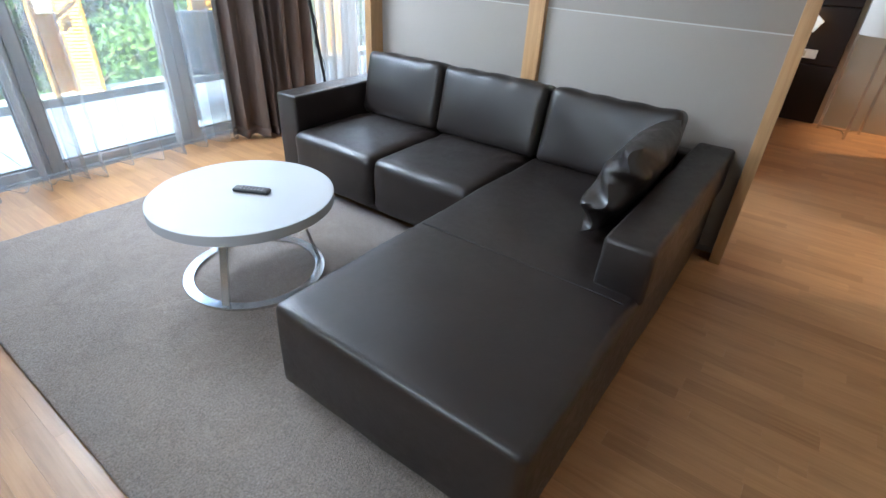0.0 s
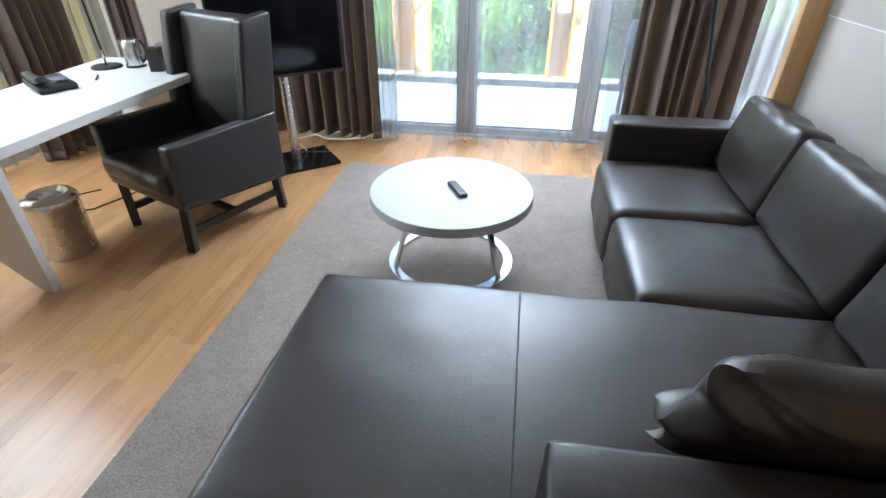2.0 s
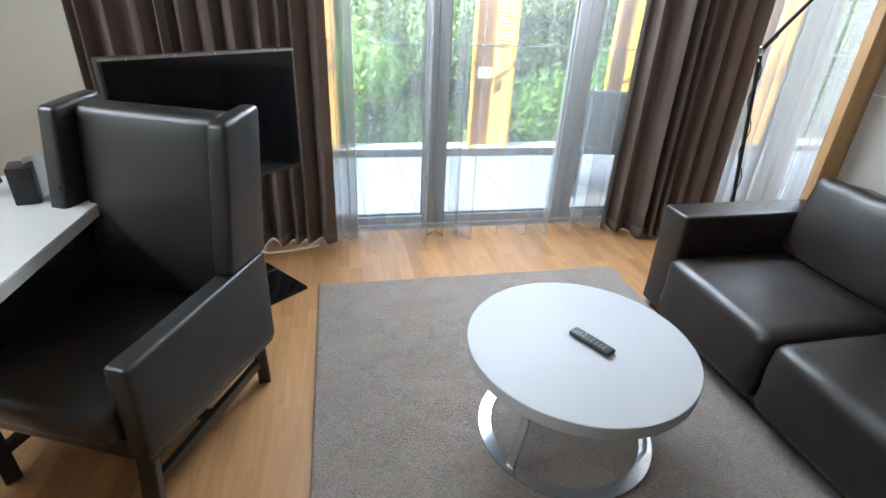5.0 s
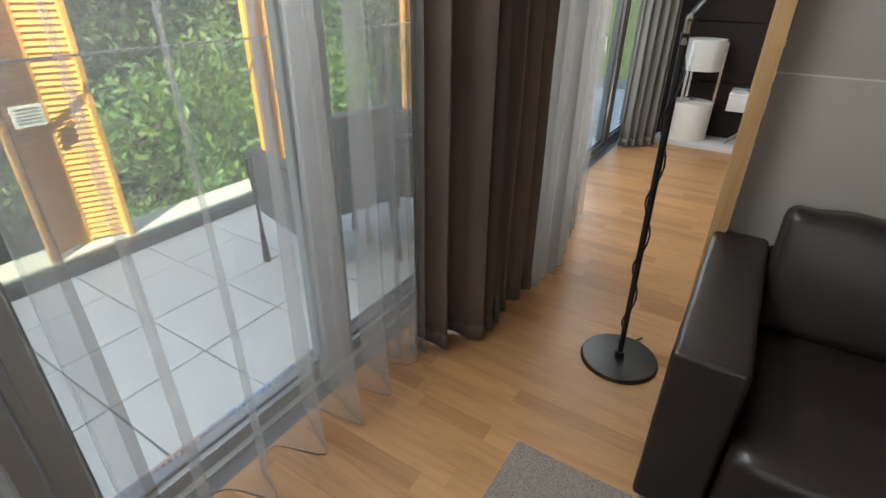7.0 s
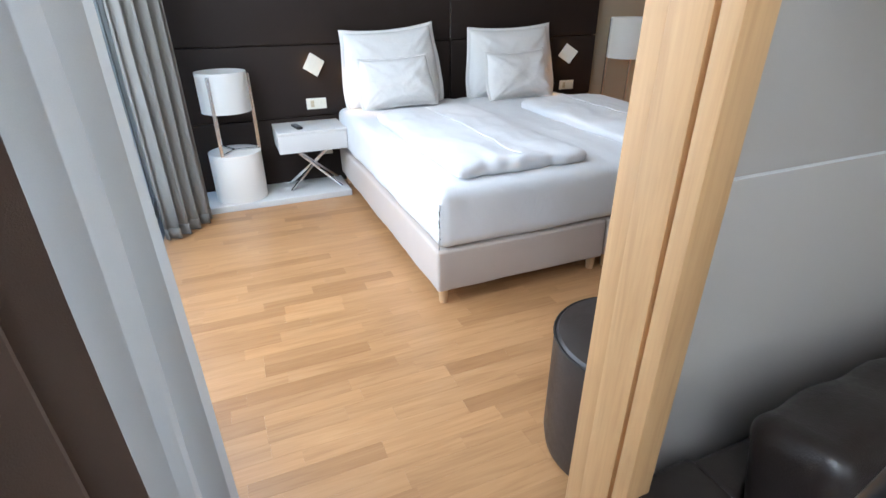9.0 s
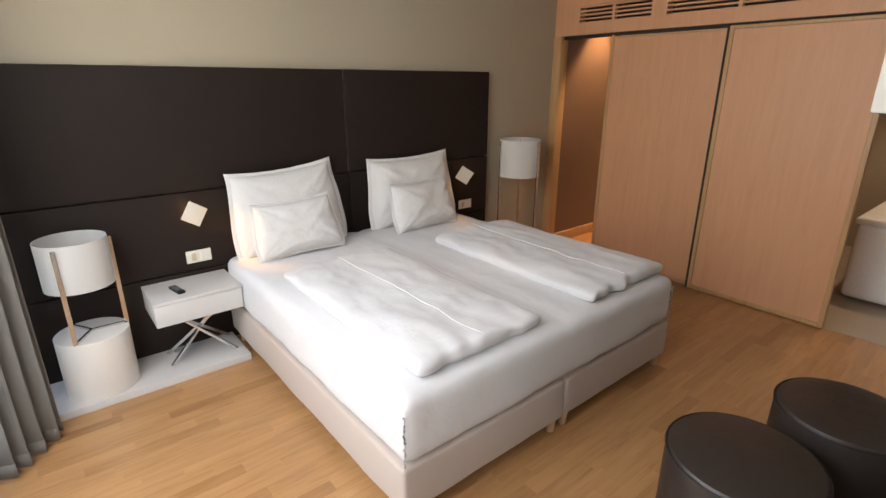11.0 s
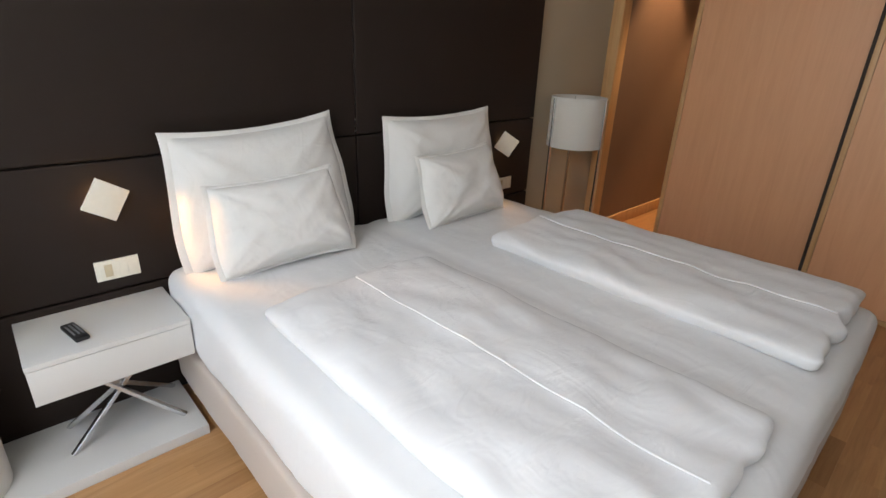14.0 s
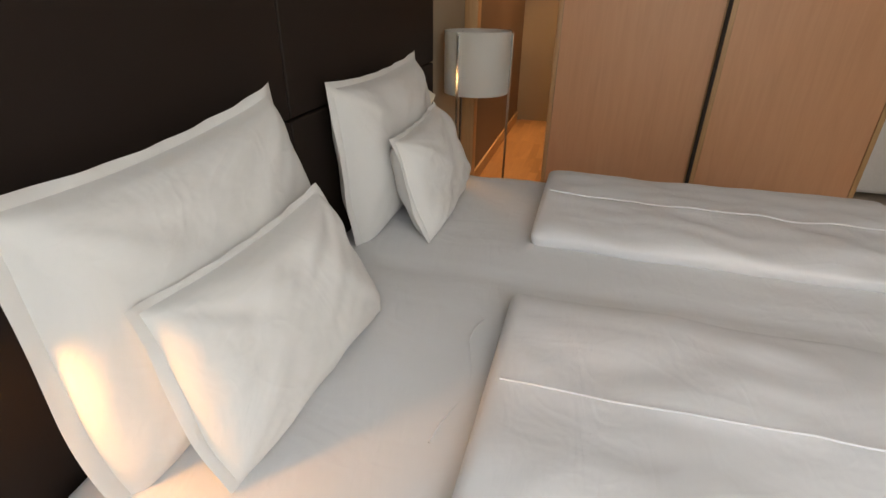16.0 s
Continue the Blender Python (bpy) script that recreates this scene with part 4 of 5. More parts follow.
pm = pillow_mesh(0.72, 0.39, 0.18, 4.0, 0.05)
for v in pm.verts:
    k = max(0.0, (-v.co.x - 0.20) / 0.13)
    fold = math.sin(34 * v.co.z + 20 * v.co.y)
    v.co.x += 0.02 * k * fold
    v.co.y += 0.018 * k * math.sin(48 * v.co.z)
moved(pm, pose(2.13, 0.668, 0.580, 22, 0, 1) @ pose(0, 0, 0, 0, 4, 0))
solo("cushion", pm, M["leather"], "creased dark brown leather cushion against the sofa arm", "cushion")

# ---- coffee table ----
tb = thing("coffee_table", pose(1.076, 1.988, 0.019), "round white coffee table on a chrome ring base", "table")
part("tabletop", cyl(bmesh.new(), 0.384, 0.384, 0.356, 0.401, seg=72, bevel=0.004), M["table_lam"], tb)
ring = bmesh.new()
lathe(ring, [(0.270, 0.0), (0.315, 0.0), (0.315, 0.012), (0.270, 0.012), (0.270, 0.0)], 64)
part("ring_base", ring, M["chrome"], tb)
for k in range(3):
    a = radians(90 + 120 * k)
    part("leg", bar(bmesh.new(), (0.292 * math.cos(a), 0.292 * math.sin(a), 0.011), (0.20 * math.cos(a), 0.20 * math.sin(a), 0.357), 0.034, 0.014, 0.002), M["chrome"], tb)


def remote(m, label, length=0.16):
    r = thing("remote_control", m, label, "remote control")
    part("body", rbox(bmesh.new(), -0.022, 0.022, -length / 2, length / 2, 0, 0.018, 0.007, 0.02), M["black"], r)
    for i in range(7):
        for j in range(3):
            x, y = -0.013 + 0.013 * j, -length / 2 + 0.028 + i * (length - 0.05) / 7
            part("key", boxes((x - 0.004, x + 0.004, y - 0.004, y + 0.004, 0.0175, 0.0205), bevel=0.001, seg=1), M["grey_key"], r)
    return r


remote(pose(1.106, 1.968, 0.4205, 0, 0, 28.7), "black remote control on the coffee table")


# ---- wing chair ----
ch = thing("wing_chair", pose(-0.41, 2.245, 0, 0, 0, -23.3), "high-backed black leather wing chair with wooden legs", "chair")
part("seat", rbox(bmesh.new(), -0.262, 0.262, -0.362, 0.24, 0.335, 0.445, 0.035, 0.05, soft(0.005, 6, 2, 0.012)), M["leather_black"], ch)
part("seat_frame", rbox(bmesh.new(), -0.330, 0.330, -0.318, 0.33, 0.262, 0.338, 0.010, 0.08, lambda co, u: (0, 0, -0.05 * (co.y + 0.32) / 0.65 * (u.z < 0))), M["leather_black"], ch)
for s in (-1, 1):
    def side(co, u):
        back_way = (co.y + 0.32) / 0.65
        return (0.003 * wob(co, 6, s), 0, 0.008 * back_way if u.z > 0 else -0.05 * back_way)
    part("armrest", rbox(bmesh.new(), s * 0.302 - 0.036, s * 0.302 + 0.036, -0.322, 0.335, 0.283, 0.594, 0.014, 0.05, side), M["leather_black"], ch)
    wg = rbox(bmesh.new(), s * 0.300 - 0.034, s * 0.300 + 0.034, 0.135, 0.345, 0.60, 1.085, 0.016, 0.05,
              lambda co, u: (0, 0.15 * (co.z - 0.6) + 0.03 * (co.z - 0.6) * (u.y < 0), 0.012 * u.z * (u.z > 0) * u.y))
    part("wing", wg, M["leather_black"], ch)
part("backrest", rbox(bmesh.new(), -0.266, 0.266, 0.215, 0.325, 0.34, 1.075, 0.03, 0.05,
     lambda co, u: (0, (0.15 * (co.z - 0.6) if co.z > 0.6 else 0) - 0.014 * (1 - u.x * u.x) * (1 - u.z * u.z) * (u.y < 0), 0)), M["leather_black"], ch)
for s in (-1, 1):
    part("leg", bar(bmesh.new(), (s * 0.262, -0.297, 0), (s * 0.290, -0.285, 0.30), 0.046, 0.046, 0.003), M["black_wood"], ch)
    part("leg", bar(bmesh.new(), (s * 0.268, 0.322, 0), (s * 0.288, 0.285, 0.27), 0.044, 0.044, 0.003), M["black_wood"], ch)
    part("stretcher", bar(bmesh.new(), (s * 0.266, -0.28, 0.115), (s * 0.272, 0.30, 0.115), 0.022, 0.038), M["black_wood"], ch)
part("stretcher", bar(bmesh.new(), (-0.262, 0.0, 0.115), (0.262, 0.0, 0.115), 0.036, 0.022), M["black_wood"], ch)

# ---- desk ----
dk = thing("desk", pose(0, 0, 0), "white angular writing desk with slanting end panels", "desk")
dt = bmesh.new()
vs = []
for z in (0.708, 0.75):
    vs.append([dt.verts.new((x, y, z)) for x, y in ((-1.23, 1.30), (-0.565, 1.305), (-0.50, 2.86), (-1.30, 2.86))])
dt.faces.new(vs[0][::-1])
dt.faces.new(vs[1])
for k in range(4):
    dt.faces.new((vs[0][k], vs[0][(k + 1) % 4], vs[1][(k + 1) % 4], vs[1][k]))
bmesh.ops.bevel(dt, geom=list(dt.edges), offset=0.003, segments=2, affect='EDGES')
part("desktop", dt, M["white_lam"], dk)


def wedge(corners, t):
    bm = bmesh.new()
    a = [bm.verts.new(c) for c in corners]
    b = [bm.verts.new((c[0], c[1] + t, c[2])) for c in corners]
    bm.faces.new(a)
    bm.faces.new(b[::-1])
    n = len(a)
    for k in range(n):
        bm.faces.new((a[k], b[k], b[(k + 1) % n], a[(k + 1) % n]))
    bmesh.ops.recalc_face_normals(bm, faces=bm.faces)
    bmesh.ops.bevel(bm, geom=list(bm.edges), offset=0.002, segments=1, affect='EDGES')
    return bm


part("end_panel", wedge([(-1.23, 1.305, 0.7075), (-0.568, 1.31, 0.7075), (-0.725, 1.43, 0.0), (-0.775, 1.43, 0.0)], 0.042), M["white_lam"], dk)
part("end_panel", wedge([(-1.29, 2.815, 0.7075), (-0.505, 2.815, 0.7075), (-0.66, 2.70, 0.0), (-1.15, 2.70, 0.0)], 0.042), M["white_lam"], dk)

bn = thing("waste_bin", pose(-0.925, 1.775, 0), "brushed steel waste bin with a dished lid", "bin")
part("body", lathe(bmesh.new(), [(0.0, 0.0), (0.118, 0.0), (0.122, 0.006), (0.122, 0.285), (0.125, 0.29), (0.125, 0.302), (0.11, 0.302)], 44), M["steel"], bn)
part("lid", lathe(bmesh.new(), [(0.123, 0.3025), (0.122, 0.318), (0.105, 0.336), (0.088, 0.340), (0.060, 0.325), (0.052, 0.300), (0.0, 0.29)], 44), M["chrome"], bn)

ph = thing("telephone", pose(-1.03, 2.14, 0.75, 0, 0, 62), "black desk telephone with handset", "telephone")
part("body", moved(rbox(bmesh.new(), -0.09, 0.09, -0.10, 0.10, 0.0, 0.03, 0.01, 0.05), pose(0, 0, 0.012, 7)), M["black"], ph)
part("handset", rbox(bmesh.new(), -0.085, -0.035, -0.105, 0.105, 0.042, 0.075, 0.014, 0.03, lambda co, u: (0, 0, 0.012 * u.y * u.y)), M["black"], ph)
for i in range(4):
    for j in range(3):
        part("key", boxes((0.0 + j * 0.025, 0.017 + j * 0.025, -0.06 + i * 0.026, -0.042 + i * 0.026, 0.038, 0.05), bevel=0.002, seg=1), M["grey_key"], ph)
pen = thing("pen", pose(-0.96, 2.37, 0.755, 0, 0, 35), "slim black pen lying on the white desk", "pen")
part("barrel", tube(bmesh.new(), [(0, -0.06, 0), (0, 0.05, 0)], 0.0045, 10), M["black"], pen)
part("tip", tube(bmesh.new(), [(0, 0.0505, 0), (0, 0.068, -0.001)], 0.0022, 8), M["steel"], pen)

dl = thing("desk_lamp", pose(-1.08, 2.60, 0.75), "slim black desk lamp with a round foot", "lamp")
part("foot", cyl(bmesh.new(), 0.085, 0.08, 0.0, 0.014, bevel=0.003), M["black"], dl)
part("stem", tube(bmesh.new(), [(0, 0, 0.013), (0.0, 0, 0.09), (-0.02, -0.01, 0.65)], 0.006), M["black"], dl)
part("joint", cyl(bmesh.new(), 0.010, 0.010, 0.05, 0.10, seg=16, bevel=0.002), M["chrome"], dl)
part("arm", tube(bmesh.new(), [(-0.02, -0.01, 0.64), (0.10, -0.12, 0.92)], 0.005), M["black"], dl)
part("shade", moved(cyl(bmesh.new(), 0.06, 0.03, -0.04, 0.04, seg=28, caps=False), pose(0.12, -0.14, 0.93, 35, 25, 0)), M["black"], dl)

kt = thing("kettle", pose(-0.93, 2.66, 0.75), "small brushed steel electric kettle with black handle", "kettle")
part("body", lathe(bmesh.new(), [(0.0, 0.0), (0.050, 0.0), (0.053, 0.02), (0.049, 0.135), (0.040, 0.150), (0.0, 0.154)], 36), M["steel"], kt)
part("base", cyl(bmesh.new(), 0.056, 0.055, -0.0005, 0.012, bevel=0.002), M["black"], kt)
part("handle", tube(bmesh.new(), [(0.040, 0.0, 0.140), (0.072, 0, 0.143), (0.086, 0, 0.12), (0.082, 0, 0.05), (0.051, 0, 0.03)], 0.009), M["black"], kt)
part("spout", bar(bmesh.new(), (-0.043, 0, 0.12), (-0.068, 0, 0.145), 0.026, 0.018), M["steel"], kt)
tin = thing("coffee_box", pose(-0.74, 2.60, 0.75, 0, 0, 20), "black box of tea and coffee on the desk", "box")
part("box_body", boxes((-0.035, 0.035, -0.05, 0.05, 0, 0.125), bevel=0.004), M["black"], tin)
part("leaflet", moved(boxes((-0.045, 0.045, -0.001, 0.001, 0, 0.145)), pose(0.05, 0.03, 0, -8, 0, 60)), M["white_lam"], tin, "white leaflet leaning on the box")

# ---- television ----
tv = thing("television", pose(-0.215, 3.11, 0, 0, 0, 39), "black flat television on a steel pole with a glass foot", "television")
part("foot_plate", boxes((-0.26, 0.26, -0.19, 0.19, 0.0, 0.018), bevel=0.004), M["base_glass"], tv)
part("pole", cyl(bmesh.new(), 0.035, 0.035, 0.018, 0.72, 0.0, 0.05, 28), M["steel"], tv)
part("casing", rbox(bmesh.new(), -0.41, 0.41, -0.022, 0.03, 0.612, 1.185, 0.008, 0.2), M["black"], tv)
part("screen", boxes((-0.398, 0.398, -0.025, -0.0225, 0.632, 1.173)), M["screen"], tv)
part("bezel", boxes((-0.41, 0.41, -0.0245, -0.02, 1.1735, 1.185)), M["steel"], tv)
part("mount", boxes((-0.12, 0.12, 0.03, 0.075, 0.78, 1.02), bevel=0.004), M["alu_dark"], tv)
part("cable", tube(bmesh.new(), [(0.02, 0.09, 0.70), (0.05, 0.12, 0.4), (0.03, 0.10, 0.12), (0.10, 0.12, 0.03)], 0.006, 6), M["white_plastic"], tv)
cab = tube(bmesh.new(), [(-0.36, 3.42, 0.05), (-0.22, 3.50, 0.07), (-0.12, 3.45, 0.06), (0.0, 3.52, 0.035), (0.10, 3.52, 0.05), (0.16, 3.55, 0.045)], 0.007, 6)
solo("cable", cab, M["white_plastic"], "white cable lying loose under the drape", "cable")
solo("cable", tube(bmesh.new(), [(-1.30, 2.45, 0.006), (-1.45, 2.30, 0.006), (-1.35, 2.10, 0.006), (-1.15, 2.2, 0.006), (-1.05, 2.45, 0.006), (-1.1, 2.6, 0.006)], 0.004, 6), M["black"], "thin black cable on the floor under the desk", "cable")

# ---- reading floor lamp ----
fl = thing("floor_lamp", pose(2.500, 2.972, 0), "black swing-arm floor lamp with a round foot", "lamp")
part("foot", cyl(bmesh.new(), 0.152, 0.148, 0.0, 0.018, bevel=0.004), M["black"], fl)
JX, JY, JZ = -0.188, -0.008, 1.275
part("stem", tube(bmesh.new(), [(0, 0, 0.017), (0, 0, 0.05), (JX, JY, JZ - 0.03)], 0.0108, 12), M["black"], fl)
part("collar", tube(bmesh.new(), [(0, 0, 0.018), (0, 0, 0.045)], 0.018, 12), M["black"], fl)
part("joint", tube(bmesh.new(), [(JX, JY, JZ - 0.06), (JX, JY, JZ + 0.015)], 0.009, 10), M["chrome"], fl, "chrome swivel joint")
part("wing_nut", tube(bmesh.new(), [(JX - 0.017, JY - 0.006, JZ + 0.009), (JX, JY, JZ), (JX + 0.017, JY + 0.006, JZ - 0.003)], 0.006, 8), M["chrome"], fl, "chrome wing nut")
part("arm", tube(bmesh.new(), [(JX, JY, JZ), (-0.12, -0.22, 1.60)], 0.009, 10), M["black"], fl)
part("shade", moved(cyl(bmesh.new(), 0.085, 0.045, -0.08, 0.06, seg=32, caps=False), pose(-0.115, -0.25, 1.62, 25, 0, 0)), M["black"], fl)
cp = []
for k in range(40):
    f = k / 39
    a = f * 26
    cp.append((JX * f + 0.017 * math.cos(a), JY * f + 0.017 * math.sin(a), 0.12 + f * (JZ - 0.16)))
cp = [(0.19, -0.05, 0.006), (0.10, 0.0, 0.006), (0.05, 0.02, 0.05)] + cp + [(JX + 0.03, JY, JZ + 0.02), (JX + 0.05, JY - 0.02, JZ + 0.06)]
part("cord", tube(bmesh.new(), cp, 0.0035, 6), M["black"], fl, "black cord wound round the pole")

# ---- bed ----
BX0, BX1, BY0, BY1, BYM = 4.172, 6.262, 0.51, 2.522, 1.53
bed = thing("bed", pose(0, 0, 0), "wide double box-spring bed in taupe velour", "bed")
for y0, y1, s in ((BY0, BYM - 0.004, 1), (BYM + 0.004, BY1, 2)):
    part("box_spring", rbox(bmesh.new(), BX0 + 0.005, BX1, y0, y1, 0.078, 0.302, 0.018, 0.06, soft(0.003, 5, s)), M["boxspring"], bed)
    for fx in (BX0 + 0.045, BX1 - 0.08):
        for fy in (y0 + 0.045, y1 - 0.045):
            part("leg", cyl(bmesh.new(), 0.020, 0.026, 0.0, 0.08, fx, fy, 20, 0.002), M["foot_wood"], bed)


def sheet(co, u):
    k = 0.005 * wob(co, 5, 3) + 0.003 * wob(co, 16, 8) + 0.004 * abs(wob(Vector((co.x * 0.5 + co.y, co.y * 0.7, 0)), 6, 21)) * max(0, u.z)
    cr = 0.006 * math.sin(24 * co.x + 8 * co.z) * max(0, -u.y) * (u.x < -0.6) * 0.5
    crown = 0.02 * (1 - u.x ** 6) * (1 - u.y ** 6) * max(0, u.z)
    dip = -0.010 * math.exp(-((co.y - BYM) / 0.03) ** 2) * max(0, u.z)
    return (k * u.x, k * u.y + cr, k * u.z + crown + dip)


mt = thing("mattress", pose(0, 0, 0), "thick double mattress under a smooth white fitted sheet", "mattress")
part("sheet", rbox(bmesh.new(), BX0 + 0.0, BX1 - 0.005, BY0 + 0.005, BY1 - 0.005, 0.304, 0.605, 0.06, 0.04, sheet), M["linen"], mt)


for cy in (BY1 - 0.012, BY0 + 0.012):
    part("corner_fold", tube(bmesh.new(), [(BX0 + 0.012 + 0.004 * math.sin(9 * k), cy, 0.312 + 0.028 * k) for k in range(9)], 0.006, 6), M["linen"], mt)
part("sheet_seam", tube(bmesh.new(), [(5.62 + 0.02 * math.sin(k), 1.75 + 0.055 * k, 0.6255 + 0.001 * math.sin(k)) for k in range(9)], 0.003, 5), M["linen"], mt)


def duvet(y0, y1, seed, label):
    w = y1 - y0

    def f(co, u):
        end = max(0.0, (4.55 - co.x) / 0.35)
        k = 0.016 * wob(co, 4, seed) + 0.008 * wob(Vector((co.x * 0.6, co.y * 1.6, 0)), 8, seed + 3) - 0.016 * abs(wob(Vector((co.x + 0.6 * co.y, co.y, 0)), 4.5, seed + 9))
        ridge = 0.009 * math.sin(16 * co.y + 5 * wob(co, 3, seed)) * end ** 2 * max(0, u.z)
        soft_edge = -0.022 * (abs(u.y) ** 5) * max(0, u.z)
        ragged = 0.03 * wob(Vector((0, co.y, 0)), 11, seed) * end * (u.x < -0.5)
        return (ragged, 0.010 * wob(Vector((co.x, 0, co.z)), 6, seed) * u.y, k * max(0, u.z) + ridge + soft_edge)
    d = thing("duvet", pose(0, 0, 0), label, "duvet", "folded duvets on the bed")
    part("cover", rbox(bmesh.new(), 4.24, 5.56, y0, y1, 0.614, 0.70, 0.038, 0.02, f), M["duvet"], d)
    yc = y0 + 0.52 * w
    pts = []
    for k in range(45):
        x = 4.27 + 1.26 * k / 44
        co = Vector((x, yc, 0.70))
        pts.append((x, yc + 0.01 * wob(co, 3, seed), 0.703 + f(co, Vector((2 * (x - 4.24) / 1.32 - 1, 0.04, 1)))[2]))
    part("piping", tube(bmesh.new(), pts, 0.0028, 6), M["linen"], d)
    return d


duvet(1.66, 2.40, 4, "white duvet folded into a long rectangle, crumpled at the foot")
duvet(0.55, 1.29, 15, "white duvet folded into a long rectangle along the bed edge")


def pillow(w, h, t, seed, m, label, ear=0.07):
    bm = pillow_mesh(w, h, t, seed, ear, flange=0.075)
    n = 56
    bm.verts.ensure_lookup_table()
    line = [bm.verts[j * (n + 1) + n // 2 + 3].co + Vector((0, -0.001, 0)) for j in range(2, n - 1)]
    ob = solo("pillow", moved(bm, m), M["pillow"], label, "pillow", group="white pillows at the headboard")
    part("seam", moved(tube(bmesh.new(), line, 0.0022, 5), m), M["pillow"], ob)
    return ob


pillow(0.765, 0.60, 0.20, 1.0, pose(6.155, 2.078, 0.885, 0, 0, 90) @ pose(0, 0, 0, 8, 3.6, 0), "large square white pillow leaning on the headboard", 0.10)
pillow(0.565, 0.39, 0.17, 5.0, pose(5.985, 2.10, 0.800, 0, 0, 86) @ pose(0, 0, 0, 20, 3, 0), "small white pillow before the large one", 0.09)
pillow(0.785, 0.59, 0.20, 9.0, pose(6.155, 1.035, 0.875, 0, 0, 88) @ pose(0, 0, 0, 8, 1.5, 0), "large square white pillow leaning on the headboard", 0.09)
pillow(0.585, 0.40, 0.17, 13.0, pose(5.975, 1.06, 0.800, 0, 0, 92) @ pose(0, 0, 0, 20, 2, 0), "small white pillow before the large one", 0.09)

# ---- headboard wall panel ----
hb = thing("headboard", pose(0, 0, 0), "wide dark brown leatherette headboard in six panels", "headboard")
part("backing", boxes((6.300, EX - 0.001, 0.09, GY - 0.062, 0.002, 1.79)), M["mdf_dark"], hb)
for y0, y1 in ((0.085, 1.532), (1.542, GY - 0.06)):
    for z0, z1 in ((0.004, 0.542), (0.550, 1.057), (1.065, 1.795)):
        part("panel", boxes((6.272, 6.301, y0, y1, z0, z1), bevel=0.006, seg=3), M["headboard"], hb)
part("metal_strip", boxes((6.285, 6.299, 1.5325, 1.5415, 1.07, 1.793)), M["steel"], hb, "thin steel strip in the panel joint")


def reading_lamp(y, z, turn):
    l = thing("reading_lamp", pose(6.272, y, z), "square ivory reading lamp set cornerwise on the headboard", "lamp", "reading lamps over the bed")
    part("stem", moved(cyl(bmesh.new(), 0.012, 0.012, -0.03, 0.0, seg=16), pose(0, 0, 0, 0, 90, 0)), M["chrome"], l)
    part("plate", moved(boxes((-0.006, 0.006, -0.062, 0.062, -0.062, 0.062), bevel=0.003), pose(-0.04, 0, 0, 0, 0, turn) @ pose(0, 0, 0, 33)), M["white_plastic"], l)
    part("led", moved(boxes((-0.003, 0.003, -0.018, 0.018, -0.018, 0.018)), pose(-0.028, 0, 0.0, 0, 0, turn)), M["led"], l, "small warm led")
    return l


M["led"] = plain("warm_led", (1.0, 0.62, 0.25), 0.5, 0.0, 14.0)
reading_lamp(2.66, 0.925, 12)
reading_lamp(0.40, 0.915, -30)


def spot(name, loc, target, watts, colour=(1.0, 0.66, 0.36), size=75):
    l = new(name, bpy.data.lights.new(name, 'SPOT'))
    l.data.energy, l.data.color, l.data.shadow_soft_size = watts, colour, 0.04
    l.data.spot_size, l.data.spot_blend = radians(size), 0.5
    l.matrix_world = look(loc, target)
    return l


spot("reading_lamp_light", (6.222, 2.625, 0.90), (6.06, 2.33, 0.74), 2.3, (1.0, 0.52, 0.19), 70)
spot("reading_lamp_light", (6.222, 0.44, 0.89), (6.06, 0.75, 0.74), 1.1, (1.0, 0.50, 0.17), 62)
spot("passage_downlight", (6.02, -1.5, 2.58), (6.04, -1.5, 0), 25)
spot("passage_downlight", (5.9, -2.6, 2.58), (5.9, -2.6, 0), 25)
spot("bathroom_downlight", (3.6, -2.2, 2.58), (3.6, -2.2, 0), 14, (1.0, 0.78, 0.55), 100)


def switch_plate(y, z):
    p = thing("light_switch", pose(6.272, y, z), "ivory double switch plate on the headboard", "light switch", "switch plates by the bed")
    part("plate", boxes((-0.010, -0.0005, -0.075, 0.075, -0.040, 0.040), bevel=0.002), M["white_plastic"], p)
    part("socket_insert", boxes((-0.0125, -0.0095, 0.008, 0.062, -0.027, 0.027), bevel=0.001), M["white_plastic"], p)
    part("rocker", boxes((-0.0135, -0.0095, 0.018, 0.045, -0.025, 0.025), bevel=0.001), M["ivory_dark"], p)
    part("rocker", boxes((-0.0135, -0.0095, -0.062, -0.036, -0.027, 0.027), bevel=0.001), M["white_plastic"], p)
    part("rocker", boxes((-0.0135, -0.0095, -0.034, -0.008, -0.027, 0.027), bevel=0.001), M["white_plastic"], p)
    return p


switch_plate(2.665, 0.64)
switch_plate(0.36, 0.64)
so = thing("wall_socket", pose(6.272, 2.62, 0.28), "white wall socket low on the headboard", "socket")
part("plate", boxes((-0.009, -0.0005, -0.04, 0.04, -0.04, 0.04), bevel=0.002), M["white_plastic"], so)
part("plug", cyl(bmesh.new(), 0.018, 0.018, -0.01, 0.03, seg=16), M["white_plastic"], so)

